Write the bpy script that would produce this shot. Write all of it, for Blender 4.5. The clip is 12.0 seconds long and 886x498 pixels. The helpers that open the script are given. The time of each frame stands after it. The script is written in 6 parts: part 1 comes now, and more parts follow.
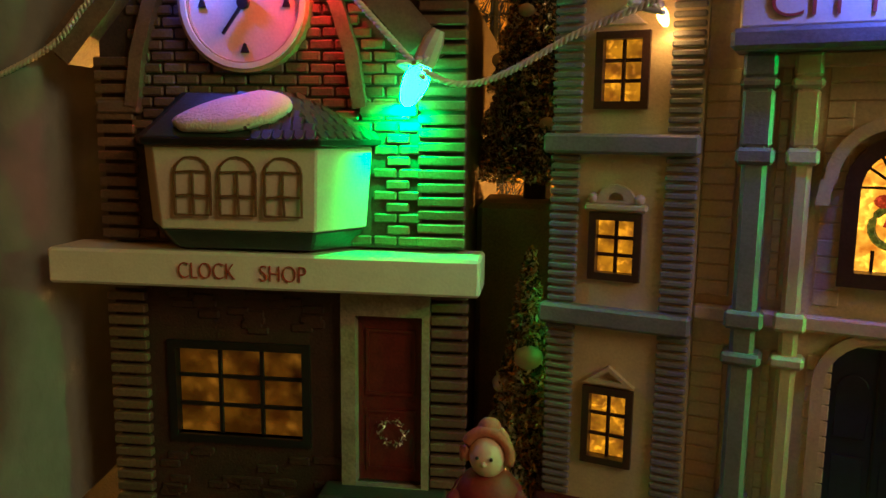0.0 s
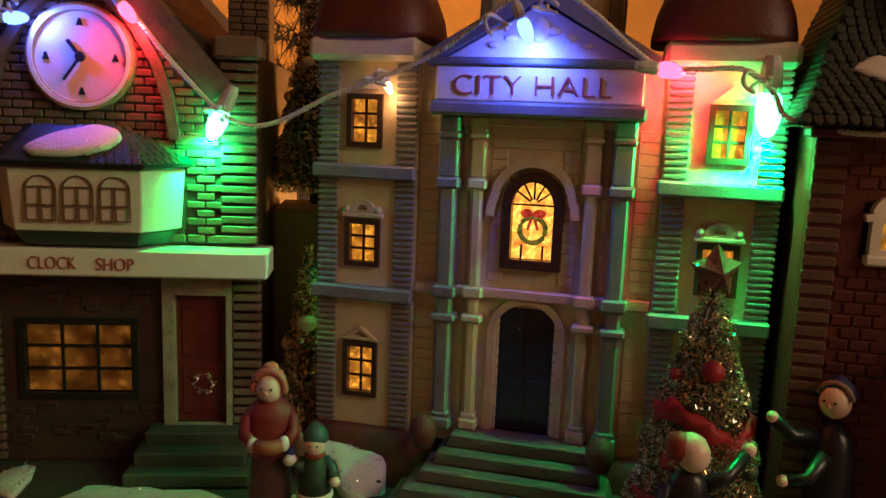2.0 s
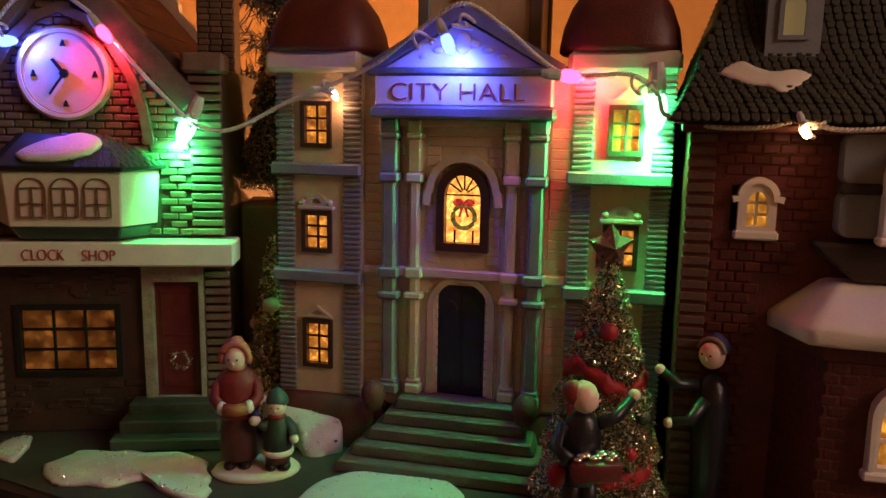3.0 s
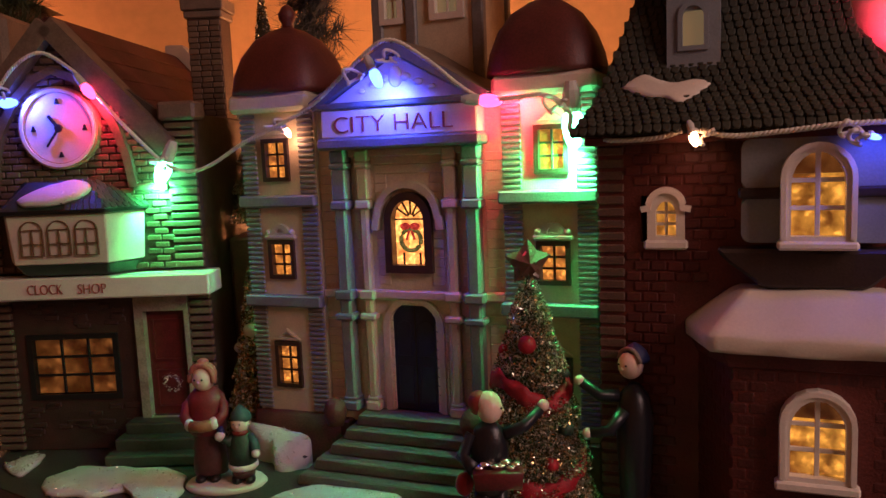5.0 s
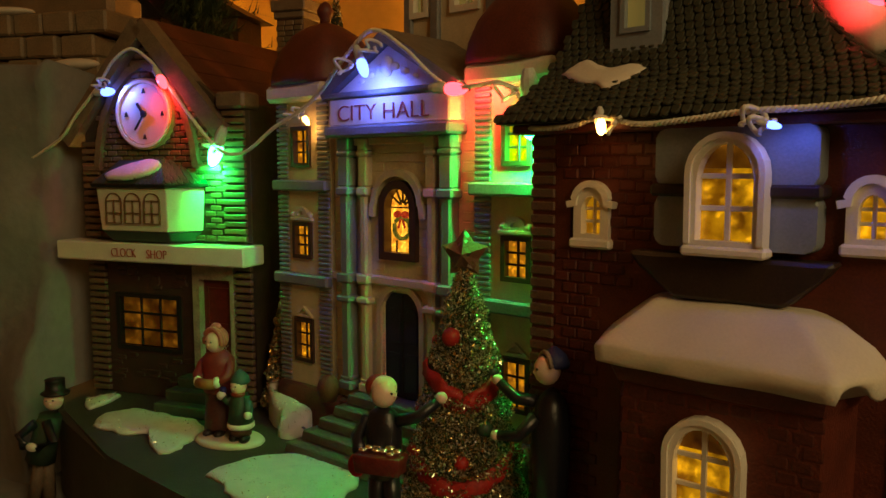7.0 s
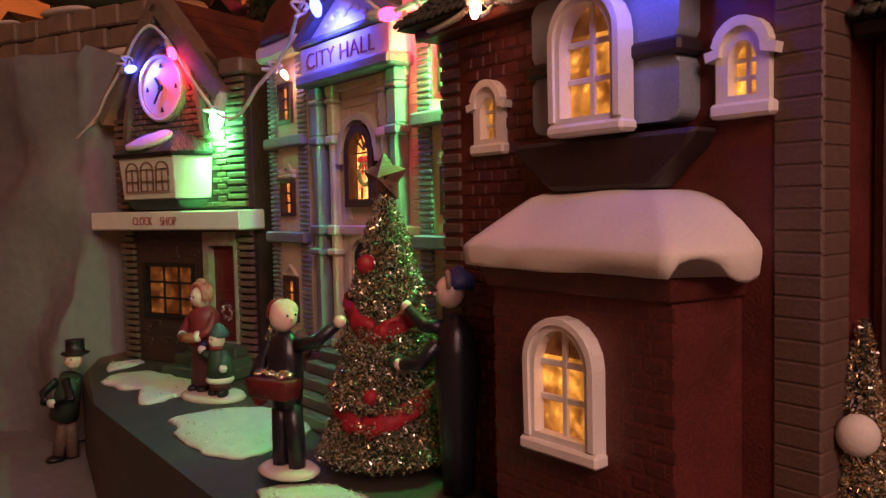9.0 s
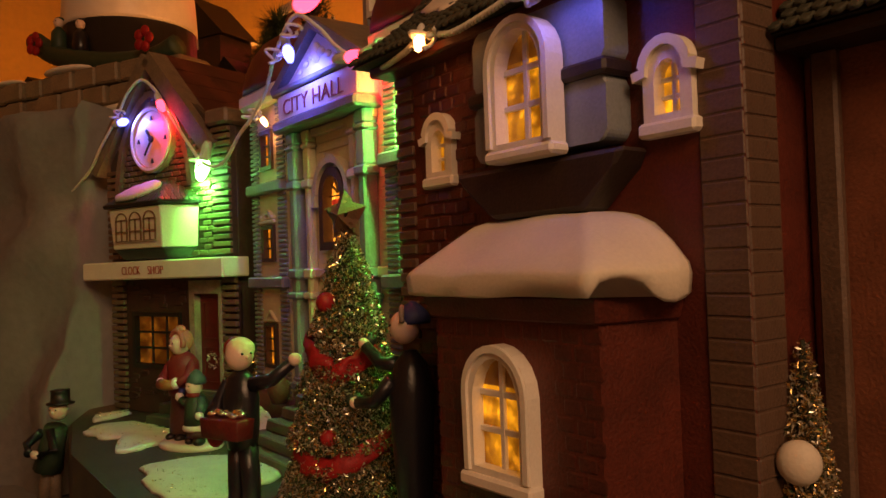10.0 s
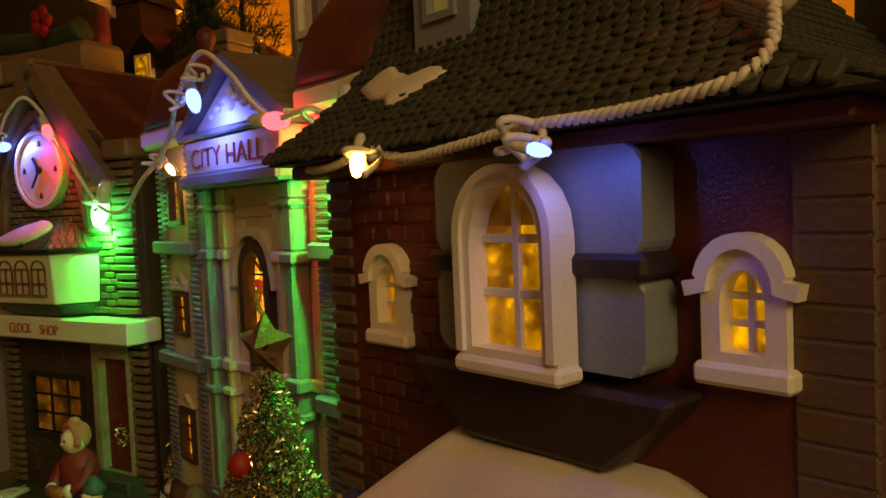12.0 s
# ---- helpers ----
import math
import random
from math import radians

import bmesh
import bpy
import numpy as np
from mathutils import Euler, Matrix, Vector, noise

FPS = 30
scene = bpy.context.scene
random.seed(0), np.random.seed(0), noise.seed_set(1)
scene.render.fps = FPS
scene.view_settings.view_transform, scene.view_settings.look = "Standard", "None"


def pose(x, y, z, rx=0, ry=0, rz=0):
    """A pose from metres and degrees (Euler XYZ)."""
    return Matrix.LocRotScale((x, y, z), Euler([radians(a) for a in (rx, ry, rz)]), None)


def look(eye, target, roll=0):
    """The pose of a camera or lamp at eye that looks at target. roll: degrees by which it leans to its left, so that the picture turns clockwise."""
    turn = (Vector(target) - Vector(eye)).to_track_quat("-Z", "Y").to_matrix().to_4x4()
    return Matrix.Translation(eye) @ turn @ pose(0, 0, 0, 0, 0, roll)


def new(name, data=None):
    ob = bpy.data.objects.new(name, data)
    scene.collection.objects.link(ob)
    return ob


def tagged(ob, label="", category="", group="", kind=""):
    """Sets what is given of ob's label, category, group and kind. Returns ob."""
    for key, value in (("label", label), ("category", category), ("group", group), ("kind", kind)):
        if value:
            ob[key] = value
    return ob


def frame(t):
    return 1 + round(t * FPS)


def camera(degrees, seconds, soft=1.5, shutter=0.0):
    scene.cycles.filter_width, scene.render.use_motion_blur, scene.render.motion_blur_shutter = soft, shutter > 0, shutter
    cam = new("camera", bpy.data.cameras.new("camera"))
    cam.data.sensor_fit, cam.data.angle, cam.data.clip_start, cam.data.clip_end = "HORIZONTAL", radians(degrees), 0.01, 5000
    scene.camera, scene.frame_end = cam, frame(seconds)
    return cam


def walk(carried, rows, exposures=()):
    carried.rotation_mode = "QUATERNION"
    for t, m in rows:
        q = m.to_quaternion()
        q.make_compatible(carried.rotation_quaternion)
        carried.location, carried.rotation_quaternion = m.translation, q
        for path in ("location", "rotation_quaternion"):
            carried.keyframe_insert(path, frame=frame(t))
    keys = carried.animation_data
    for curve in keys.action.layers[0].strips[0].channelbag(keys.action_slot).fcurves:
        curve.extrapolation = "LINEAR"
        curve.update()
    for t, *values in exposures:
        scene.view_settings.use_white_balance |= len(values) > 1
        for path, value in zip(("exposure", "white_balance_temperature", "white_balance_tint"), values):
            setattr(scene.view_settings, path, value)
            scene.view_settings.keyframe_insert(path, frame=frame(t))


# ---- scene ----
cam = camera(59.4, 12.0)
PATH = [
    (0, (0.00321, -0.00368, 0.15194), (-0.0431, 1.9726, -0.1514), 0.63),
    (0.5, (-0.00563, -0.02939, 0.16311), (0.0688, 1.9492, -0.1192), 1.04),
    (1, (0.00521, -0.05079, 0.16298), (0.2312, 1.9142, -0.1331), 1.66),
    (1.5, (0.01242, -0.06155, 0.16822), (0.3530, 1.8839, -0.1470), 2.10),
    (2, (0.01631, -0.07957, 0.16663), (0.3939, 1.8570, -0.1609), 2.19),
    (2.5, (0.01379, -0.10049, 0.16747), (0.3658, 1.8406, -0.1613), 1.58),
    (3, (0.02675, -0.11843, 0.16822), (0.4253, 1.8135, -0.1615), 1.02),
    (3.2, (0.02802, -0.12280, 0.16767), (0.4517, 1.8035, -0.1639), 0.85),
    (4.8, (0.07416, -0.13924, 0.15997), (0.2661, 1.8338, -0.1055), -2.05),
    (5, (0.08426, -0.13974, 0.16606), (0.2065, 1.8410, -0.0820), -2.39),
    (5.5, (0.10696, -0.14907, 0.16603), (0.0702, 1.8394, -0.0456), -1.92),
    (6, (0.13346, -0.14021, 0.16974), (-0.0882, 1.8376, -0.0280), -0.11),
    (6.5, (0.16265, -0.13515, 0.16120), (-0.2135, 1.8201, -0.0270), -0.12),
    (7, (0.18474, -0.12966, 0.15577), (-0.3433, 1.7886, -0.0475), -0.07),
    (7.5, (0.21619, -0.12851, 0.14690), (-0.4117, 1.7589, -0.0614), 0.62),
    (7.7, (0.22257, -0.12364, 0.13687), (-0.4175, 1.7598, -0.0702), 0.85),
    (9.3, (0.25688, -0.08876, 0.11578), (-0.6565, 1.6888, 0.0385), -1.33),
    (9.5, (0.26350, -0.08614, 0.11214), (-0.6368, 1.6991, 0.0630), -1.40),
    (10, (0.26062, -0.08295, 0.11365), (-0.6831, 1.6799, 0.1565), -1.99),
    (10.5, (0.26192, -0.07208, 0.11027), (-0.6981, 1.6798, 0.2057), -1.88),
    (11, (0.26381, -0.05832, 0.12369), (-0.7025, 1.6909, 0.2044), -1.43),
    (11.5, (0.25574, -0.04539, 0.14253), (-0.5993, 1.7626, 0.1375), -1.44),
    (12, (0.23674, -0.03575, 0.15867), (-0.5906, 1.7823, 0.0570), -2.39),
]
# camera exposure and white balance, whose tint also imitates blinking bulbs: seconds, stops, kelvin, tint
EXPOSURES = [(0, 0.72, 6500, -16), (0.7, 0.7, 6500, -12), (1.0, 0.62, 6100, -10), (1.5, 0.8, 5800, -4), (2.8, 0.97, 5600, 24), (5.0, 0.96, 5300, 44), (6.1, 0.55, 5300, 50), (6.5, 0.45, 7200, -16), (7.5, 0.82, 7500, -14), (8.2, 1.05, 6200, 24), (9.6, 1.35, 5700, 62), (9.9, 0.92, 7900, 34), (11.0, 0.86, 8600, 14), (12.0, 0.6, 8600, -12)]
walk(cam, [(t, look(eye, target, roll)) for t, eye, target, roll in PATH], EXPOSURES)
# brightness of the added room lamp (watts), of the bulbs' glow, and of the weak blue bulb's light (watts)
ROOM, GREEN, RED, BLUE, AMBERB, ORANGE, BLUE_LOW = 1.35, 16.0, 6.0, 7.0, 12.0, 330.0, 0.0045

# ---------- world and lights ----------
world = bpy.data.worlds.new("room_dark")
world.use_nodes = True
world.node_tree.nodes["Background"].inputs["Color"].default_value = (1.0, 0.68, 0.42, 1)
world.node_tree.nodes["Background"].inputs["Strength"].default_value = 0.05
scene.world = world

def area_lamp(name, where, at, size, watts, color):
    d = bpy.data.lights.new(name, "AREA")
    d.energy, d.size, d.color = watts, size, color
    ob = new(name, d)
    ob.matrix_world = look(where, at)
    return ob

# unseen lamp added for the warm room light in front of and above the village
tagged(area_lamp("added_room_lamp", (0.62, -0.42, 0.50), (0.2, 0.12, 0.1), 0.30, ROOM, (1.0, 0.66, 0.37)), "unseen lamp added for the dim warm room light", "lamp")

# ---------- materials ----------
def nodes_of(name):
    m = bpy.data.materials.new(name)
    m.use_nodes = True
    t = m.node_tree
    return m, t, t.nodes, t.links, t.nodes["Principled BSDF"]

def paint(name, color, rough=0.5, vary=0.25, scale=220.0, bump=0.25, dirt=(0.0, (0.02, 0.012, 0.008)), metal=0.0, coat=0.0, per_object=0.0, dist=0.0004, grain=1400.0):
    """Painted surface with broad blotches, fine grain, dirt and slight relief."""
    m, t, N, K, b = nodes_of(name)
    tc = N.new("ShaderNodeTexCoord")
    big = N.new("ShaderNodeTexNoise"); big.inputs["Scale"].default_value = scale; big.inputs["Detail"].default_value = 5
    fine = N.new("ShaderNodeTexNoise"); fine.inputs["Scale"].default_value = grain; fine.inputs["Detail"].default_value = 3
    for n in (big, fine):
        K.new(tc.outputs["Object"], n.inputs["Vector"])
    add = N.new("ShaderNodeMath"); add.operation = "ADD"
    K.new(big.outputs["Fac"], add.inputs[0]); K.new(fine.outputs["Fac"], add.inputs[1])
    ramp = N.new("ShaderNodeMapRange")
    ramp.inputs["From Min"].default_value, ramp.inputs["From Max"].default_value = 0.7, 1.3
    ramp.inputs["To Min"].default_value, ramp.inputs["To Max"].default_value = 1 - vary, 1 + vary
    K.new(add.outputs[0], ramp.inputs["Value"])
    val = ramp.outputs[0]
    if per_object:
        info = N.new("ShaderNodeObjectInfo")
        rr = N.new("ShaderNodeMapRange")
        rr.inputs["To Min"].default_value, rr.inputs["To Max"].default_value = 1 - per_object, 1 + per_object
        K.new(info.outputs["Random"], rr.inputs["Value"])
        mul = N.new("ShaderNodeMath"); mul.operation = "MULTIPLY"
        K.new(val, mul.inputs[0]); K.new(rr.outputs[0], mul.inputs[1])
        val = mul.outputs[0]
    col = N.new("ShaderNodeVectorMath"); col.operation = "SCALE"
    col.inputs[0].default_value = color
    K.new(val, col.inputs["Scale"])
    out = col.outputs[0]
    if dirt[0]:
        d = N.new("ShaderNodeTexNoise"); d.inputs["Scale"].default_value = scale * 0.6; d.inputs["Detail"].default_value = 6
        K.new(tc.outputs["Object"], d.inputs["Vector"])
        dr = N.new("ShaderNodeMapRange")
        dr.inputs["From Min"].default_value, dr.inputs["From Max"].default_value = 0.5, 0.75
        dr.inputs["To Max"].default_value = dirt[0]
        K.new(d.outputs["Fac"], dr.inputs["Value"])
        mx = N.new("ShaderNodeMix"); mx.data_type = "RGBA"
        K.new(dr.outputs[0], mx.inputs["Factor"]); K.new(out, mx.inputs["A"]); mx.inputs["B"].default_value = (*dirt[1], 1)
        out = mx.outputs["Result"]
    K.new(out, b.inputs["Base Color"])
    b.inputs["Roughness"].default_value, b.inputs["Metallic"].default_value, b.inputs["Coat Weight"].default_value = rough, metal, coat
    b.inputs["Coat Roughness"].default_value = 0.25
    if bump:
        bp = N.new("ShaderNodeBump"); bp.inputs["Strength"].default_value, bp.inputs["Distance"].default_value = bump, dist
        K.new(add.outputs[0], bp.inputs["Height"]); K.new(bp.outputs[0], b.inputs["Normal"])
    return m

def glow(name, color, strength, dark=None, scale=260.0):
    """A surface that gives off light: bulbs and lamp-lit translucent panes."""
    m, t, N, K, b = nodes_of(name)
    b.inputs["Base Color"].default_value = (*[c * 0.3 for c in color], 1)
    b.inputs["Roughness"].default_value = 0.15
    b.inputs["Emission Strength"].default_value = strength
    b.inputs["Emission Color"].default_value = (*color, 1)
    if dark:
        tc = N.new("ShaderNodeTexCoord")
        n1 = N.new("ShaderNodeTexNoise"); n1.inputs["Scale"].default_value = scale; n1.inputs["Detail"].default_value = 4
        K.new(tc.outputs["Object"], n1.inputs["Vector"])
        mr = N.new("ShaderNodeMapRange"); mr.inputs["From Min"].default_value, mr.inputs["From Max"].default_value = 0.36, 0.66
        K.new(n1.outputs["Fac"], mr.inputs["Value"])
        mx = N.new("ShaderNodeMix"); mx.data_type = "RGBA"
        mx.inputs["A"].default_value, mx.inputs["B"].default_value = (*dark, 1), (*color, 1)
        # ripple highlights are drawn into the pane's emission as bright spots
        vo = N.new("ShaderNodeTexVoronoi"); vo.inputs["Scale"].default_value = scale * 1.6; vo.feature = "SMOOTH_F1"
        warp = N.new("ShaderNodeVectorMath"); warp.operation = "MULTIPLY_ADD"; warp.inputs[1].default_value = (0.006, 0.006, 0.012)
        K.new(n1.outputs["Color"], warp.inputs[0]); K.new(tc.outputs["Object"], warp.inputs[2]); K.new(warp.outputs[0], vo.inputs["Vector"])
        spot = N.new("ShaderNodeMapRange"); spot.inputs["From Min"].default_value, spot.inputs["From Max"].default_value = 0.42, 0.12
        spot.inputs["To Min"].default_value, spot.inputs["To Max"].default_value = 0.55, 1.5
        K.new(vo.outputs["Distance"], spot.inputs["Value"])
        gain = N.new("ShaderNodeVectorMath"); gain.operation = "SCALE"
        K.new(mr.outputs[0], mx.inputs["Factor"]); K.new(mx.outputs["Result"], gain.inputs[0]); K.new(spot.outputs[0], gain.inputs["Scale"])
        K.new(gain.outputs[0], b.inputs["Emission Color"])
        bp = N.new("ShaderNodeBump"); bp.inputs["Strength"].default_value, bp.inputs["Distance"].default_value = 0.5, 0.001
        K.new(n1.outputs["Fac"], bp.inputs["Height"]); K.new(bp.outputs[0], b.inputs["Normal"])
    return m

def sparkle(name, color, bright, share=0.955):
    """Snow with glitter: matt white with scattered tiny mirror flecks."""
    m, t, N, K, b = nodes_of(name)
    tc = N.new("ShaderNodeTexCoord")
    v = N.new("ShaderNodeTexVoronoi"); v.inputs["Scale"].default_value = 900
    K.new(tc.outputs["Object"], v.inputs["Vector"])
    sep = N.new("ShaderNodeSeparateColor"); K.new(v.outputs["Color"], sep.inputs[0])
    gt = N.new("ShaderNodeMath"); gt.operation = "GREATER_THAN"; gt.inputs[1].default_value = share
    K.new(sep.outputs[0], gt.inputs[0])
    half = N.new("ShaderNodeMath"); half.operation = "MULTIPLY"; half.inputs[1].default_value = 0.15
    K.new(gt.outputs[0], half.inputs[0]); K.new(half.outputs[0], b.inputs["Metallic"])
    n1 = N.new("ShaderNodeTexNoise"); n1.inputs["Scale"].default_value = 160; n1.inputs["Detail"].default_value = 8
    K.new(tc.outputs["Object"], n1.inputs["Vector"])
    mx = N.new("ShaderNodeMix"); mx.data_type = "RGBA"
    mx.inputs["A"].default_value = (*[c * 0.7 for c in color], 1); mx.inputs["B"].default_value = (*color, 1)
    K.new(n1.outputs["Fac"], mx.inputs["Factor"]); K.new(mx.outputs["Result"], b.inputs["Base Color"])
    mr = N.new("ShaderNodeMapRange"); mr.inputs["To Min"].default_value, mr.inputs["To Max"].default_value = 0.7, 0.28
    K.new(gt.outputs[0], mr.inputs["Value"]); K.new(mr.outputs[0], b.inputs["Roughness"])
    # each fleck lies at its own angle
    tilt = N.new("ShaderNodeVectorMath"); tilt.operation = "MULTIPLY_ADD"
    tilt.inputs[1].default_value, tilt.inputs[2].default_value = (1.0, 1.0, 0.2), (-0.5, -0.5, 0.8)
    K.new(v.outputs["Color"], tilt.inputs[0])
    bp = N.new("ShaderNodeBump"); bp.inputs["Strength"].default_value, bp.inputs["Distance"].default_value = 0.6, 0.0006
    n2 = N.new("ShaderNodeTexNoise"); n2.inputs["Scale"].default_value = 1500
    K.new(tc.outputs["Object"], n2.inputs["Vector"]); K.new(n2.outputs["Fac"], bp.inputs["Height"])
    nm = N.new("ShaderNodeMix"); nm.data_type = "VECTOR"
    K.new(gt.outputs[0], nm.inputs["Factor"]); K.new(bp.outputs[0], nm.inputs[4]); K.new(tilt.outputs[0], nm.inputs[5])
    nz = N.new("ShaderNodeVectorMath"); nz.operation = "NORMALIZE"
    K.new(nm.outputs[1], nz.inputs[0]); K.new(nz.outputs[0], b.inputs["Normal"])
    return m

CREAM = paint("cream_paint", (0.63, 0.55, 0.39), 0.42, 0.12, 150, 0.3, (0.25, (0.30, 0.22, 0.12)))
SIDING = paint("tan_siding_paint", (0.72, 0.64, 0.46), 0.45, 0.14, 150, 0.3, (0.25, (0.22, 0.16, 0.09)))
GREYBLUE = paint("grey_blue_paint", (0.20, 0.20, 0.21), 0.42, 0.2, 170, 0.3, (0.2, (0.08, 0.07, 0.06)))
OFFWHITE = paint("off_white_paint", (0.72, 0.66, 0.54), 0.4, 0.08, 140, 0.2, (0.12, (0.45, 0.36, 0.24)))
WHITE = paint("white_paint", (0.80, 0.75, 0.66), 0.36, 0.06, 140, 0.2, (0.1, (0.5, 0.42, 0.3)))
BROWNFRAME = paint("dark_brown_frame_paint", (0.055, 0.028, 0.016), 0.4, 0.3)
MAROON = paint("maroon_paint", (0.13, 0.018, 0.016), 0.4, 0.25)
ROOFRED = paint("dark_red_roof_paint", (0.105, 0.022, 0.016), 0.5, 0.3, 120, 0.4)
NAVY = paint("navy_door_paint", (0.018, 0.02, 0.05), 0.35, 0.2)
BRICKBROWN = paint("brown_brick_paint", (0.16, 0.105, 0.065), 0.5, 0.25, 160, 0.4, (0.35, (0.05, 0.03, 0.02)), per_object=0.25)
SHOPROOF = paint("dark_brown_red_shop_roof_paint", (0.070, 0.014, 0.011), 0.55, 0.35, 120, 0.6, (0.4, (0.02, 0.008, 0.006)))
MORTAR = paint("dark_mortar_wash", (0.06, 0.042, 0.028), 0.7, 0.3)
STUCCO = paint("dark_brown_wall_paint", (0.050, 0.027, 0.019), 0.55, 0.3, 130, 0.6, (0.4, (0.12, 0.035, 0.025)))
TRIMBROWN = paint("grey_brown_trim_paint", (0.17, 0.125, 0.09), 0.5, 0.25)
BRICKRED = paint("red_brick_paint", (0.092, 0.020, 0.014), 0.45, 0.28, 150, 0.45, (0.35, (0.03, 0.009, 0.006)), per_object=0.2)
WALLRED = paint("red_wall_paint", (0.105, 0.020, 0.012), 0.5, 0.3, 120, 0.6, (0.4, (0.025, 0.008, 0.006)))
WINGRED = paint("brown_red_wing_paint", (0.19, 0.065, 0.036), 0.5, 0.25, 110, 0.5, (0.3, (0.05, 0.016, 0.01)))
QUOINBROWN = paint("grey_brown_quoin_paint", (0.115, 0.068, 0.046), 0.5, 0.25, 150, 0.4, (0.3, (0.04, 0.02, 0.015)))
CORBEL = paint("dark_brown_corbel_paint", (0.028, 0.016, 0.012), 0.5, 0.3)
SLATEBLUE = paint("grey_blue_shutter_paint", (0.22, 0.25, 0.28), 0.42, 0.12, 110, 0.25, (0.2, (0.12, 0.12, 0.12)))
SHINGLE = paint("dark_green_shingle_paint", (0.036, 0.036, 0.021), 0.75, 0.3, 150, 0.4, (0.4, (0.02, 0.018, 0.012)), per_object=0.25)
GREENROOF = paint("green_roof_paint", (0.03, 0.05, 0.035), 0.35, 0.3)
STEPGREY = paint("grey_step_paint", (0.13, 0.115, 0.088), 0.5, 0.22, 140, 0.4, (0.3, (0.05, 0.045, 0.03)))
STEPGREEN = paint("green_grey_step_paint", (0.062, 0.064, 0.048), 0.5, 0.25, 140, 0.4)
BASEGREY = paint("plaza_paint", (0.052, 0.044, 0.032), 0.6, 0.35, 60, 0.5, (0.4, (0.02, 0.025, 0.018)))
TEXTRED = paint("red_lettering", (0.38, 0.075, 0.05), 0.4, 0.15)
LINEBROWN = paint("brown_line_paint", (0.16, 0.085, 0.04), 0.45, 0.2)
BLACKISH = paint("black_paint", (0.012, 0.011, 0.011), 0.4, 0.2)
CLOCKFACE = paint("clock_face_paint", (0.70, 0.62, 0.48), 0.35, 0.1, 120, 0.15, (0.3, (0.5, 0.36, 0.2)))
BRASSRIM = paint("tan_rim_paint", (0.42, 0.30, 0.16), 0.4, 0.2)
SNOW = sparkle("glitter_snow", (0.78, 0.76, 0.70), 0)
SNOWPLAIN = paint("snow_paint", (0.70, 0.64, 0.54), 0.55, 0.06, 90, 0.22, (0.15, (0.5, 0.42, 0.3)))
# white cotton darkened to grey in place of the dim corner's shade
COTTON = paint("dimmed_snow_cloth", (0.21, 0.21, 0.205), 0.95, 0.10, 14, 0.25, dist=0.002, grain=160)
STONE = paint("brown_stone_paint", (0.22, 0.16, 0.10), 0.6, 0.3, 60, 0.6)
WALLPAINT = paint("warm_room_wall", (0.66, 0.42, 0.13), 0.8, 0.08, 6, 0.3, dist=0.002, grain=90)
CEILPAINT = paint("ceiling_paint", (0.6, 0.56, 0.5), 0.85, 0.06, 5, 0.2, dist=0.002, grain=80)
ROPE = paint("white_twisted_wire", (0.72, 0.68, 0.58), 0.35, 0.1, 200, 0.1)
AMBER = glow("lamp_lit_amber_pane", (1.0, 0.34, 0.02), 0.68, (0.28, 0.08, 0.01))
AMBERDIM = glow("dim_amber_pane", (0.55, 0.18, 0.018), 0.17, (0.06, 0.018, 0.003), 120)
AMBERHOT = glow("bright_amber_pane", (1.0, 0.42, 0.05), 1.9, (0.45, 0.11, 0.01), 300)
YELLOWPANE = glow("lamp_lit_yellow_pane", (1.0, 0.42, 0.02), 0.62, (0.15, 0.052, 0.004), 190)
# dormer and tower panes brightened by a faint glow, no lamp behind
PALEPANE = glow("faint_glow_pale_pane", (0.75, 0.52, 0.16), 0.09)
# off-white darkened to suit the dim doorway; chips and dirt are its own
DOORTRIM = paint("worn_dimmed_cream_paint", (0.34, 0.29, 0.22), 0.5, 0.3, 150, 0.4, (0.5, (0.06, 0.03, 0.02)))
SKIN = paint("figurine_skin_paint", (0.82, 0.62, 0.50), 0.35, 0.06, 200, 0.1)
COATRED = paint("figurine_red_paint", (0.22, 0.025, 0.025), 0.55, 0.2)
COATGREEN = paint("figurine_green_paint", (0.03, 0.06, 0.035), 0.55, 0.2)
COATBLACK = paint("figurine_black_paint", (0.014, 0.014, 0.02), 0.3, 0.2)
PINKHAT = paint("figurine_orange_pink_paint", (0.52, 0.19, 0.12), 0.5, 0.2)
SKIRTBROWN = paint("figurine_maroon_skirt_paint", (0.085, 0.032, 0.026), 0.55, 0.25)
HATTEAL = paint("figurine_teal_paint", (0.045, 0.10, 0.09), 0.5, 0.2)
AUBURN = paint("figurine_auburn_paint", (0.26, 0.035, 0.02), 0.5, 0.2)
GLITTER = paint("silver_glitter_flecks", (0.95, 0.93, 0.85), 0.22, 0.1, metal=1.0, bump=0)
MOUND = paint("red_brown_rock_paint", (0.11, 0.026, 0.017), 0.6, 0.35, 120, 0.7)
HAIRBROWN = paint("figurine_orange_brown_paint", (0.32, 0.12, 0.04), 0.55, 0.2)
BLUECAP = paint("figurine_blue_paint", (0.02, 0.03, 0.12), 0.55, 0.2)
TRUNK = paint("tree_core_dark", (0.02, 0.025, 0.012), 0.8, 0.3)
FLAKEGOLD = paint("gold_tinsel", (0.62, 0.43, 0.17), 0.24, 0.4, metal=0.8, bump=0)
FLAKEGREEN = paint("green_tinsel", (0.05, 0.11, 0.05), 0.34, 0.4, metal=0.7, bump=0)
FLAKESILVER = paint("silver_tinsel", (0.85, 0.82, 0.70), 0.30, 0.2, metal=0.85, bump=0)
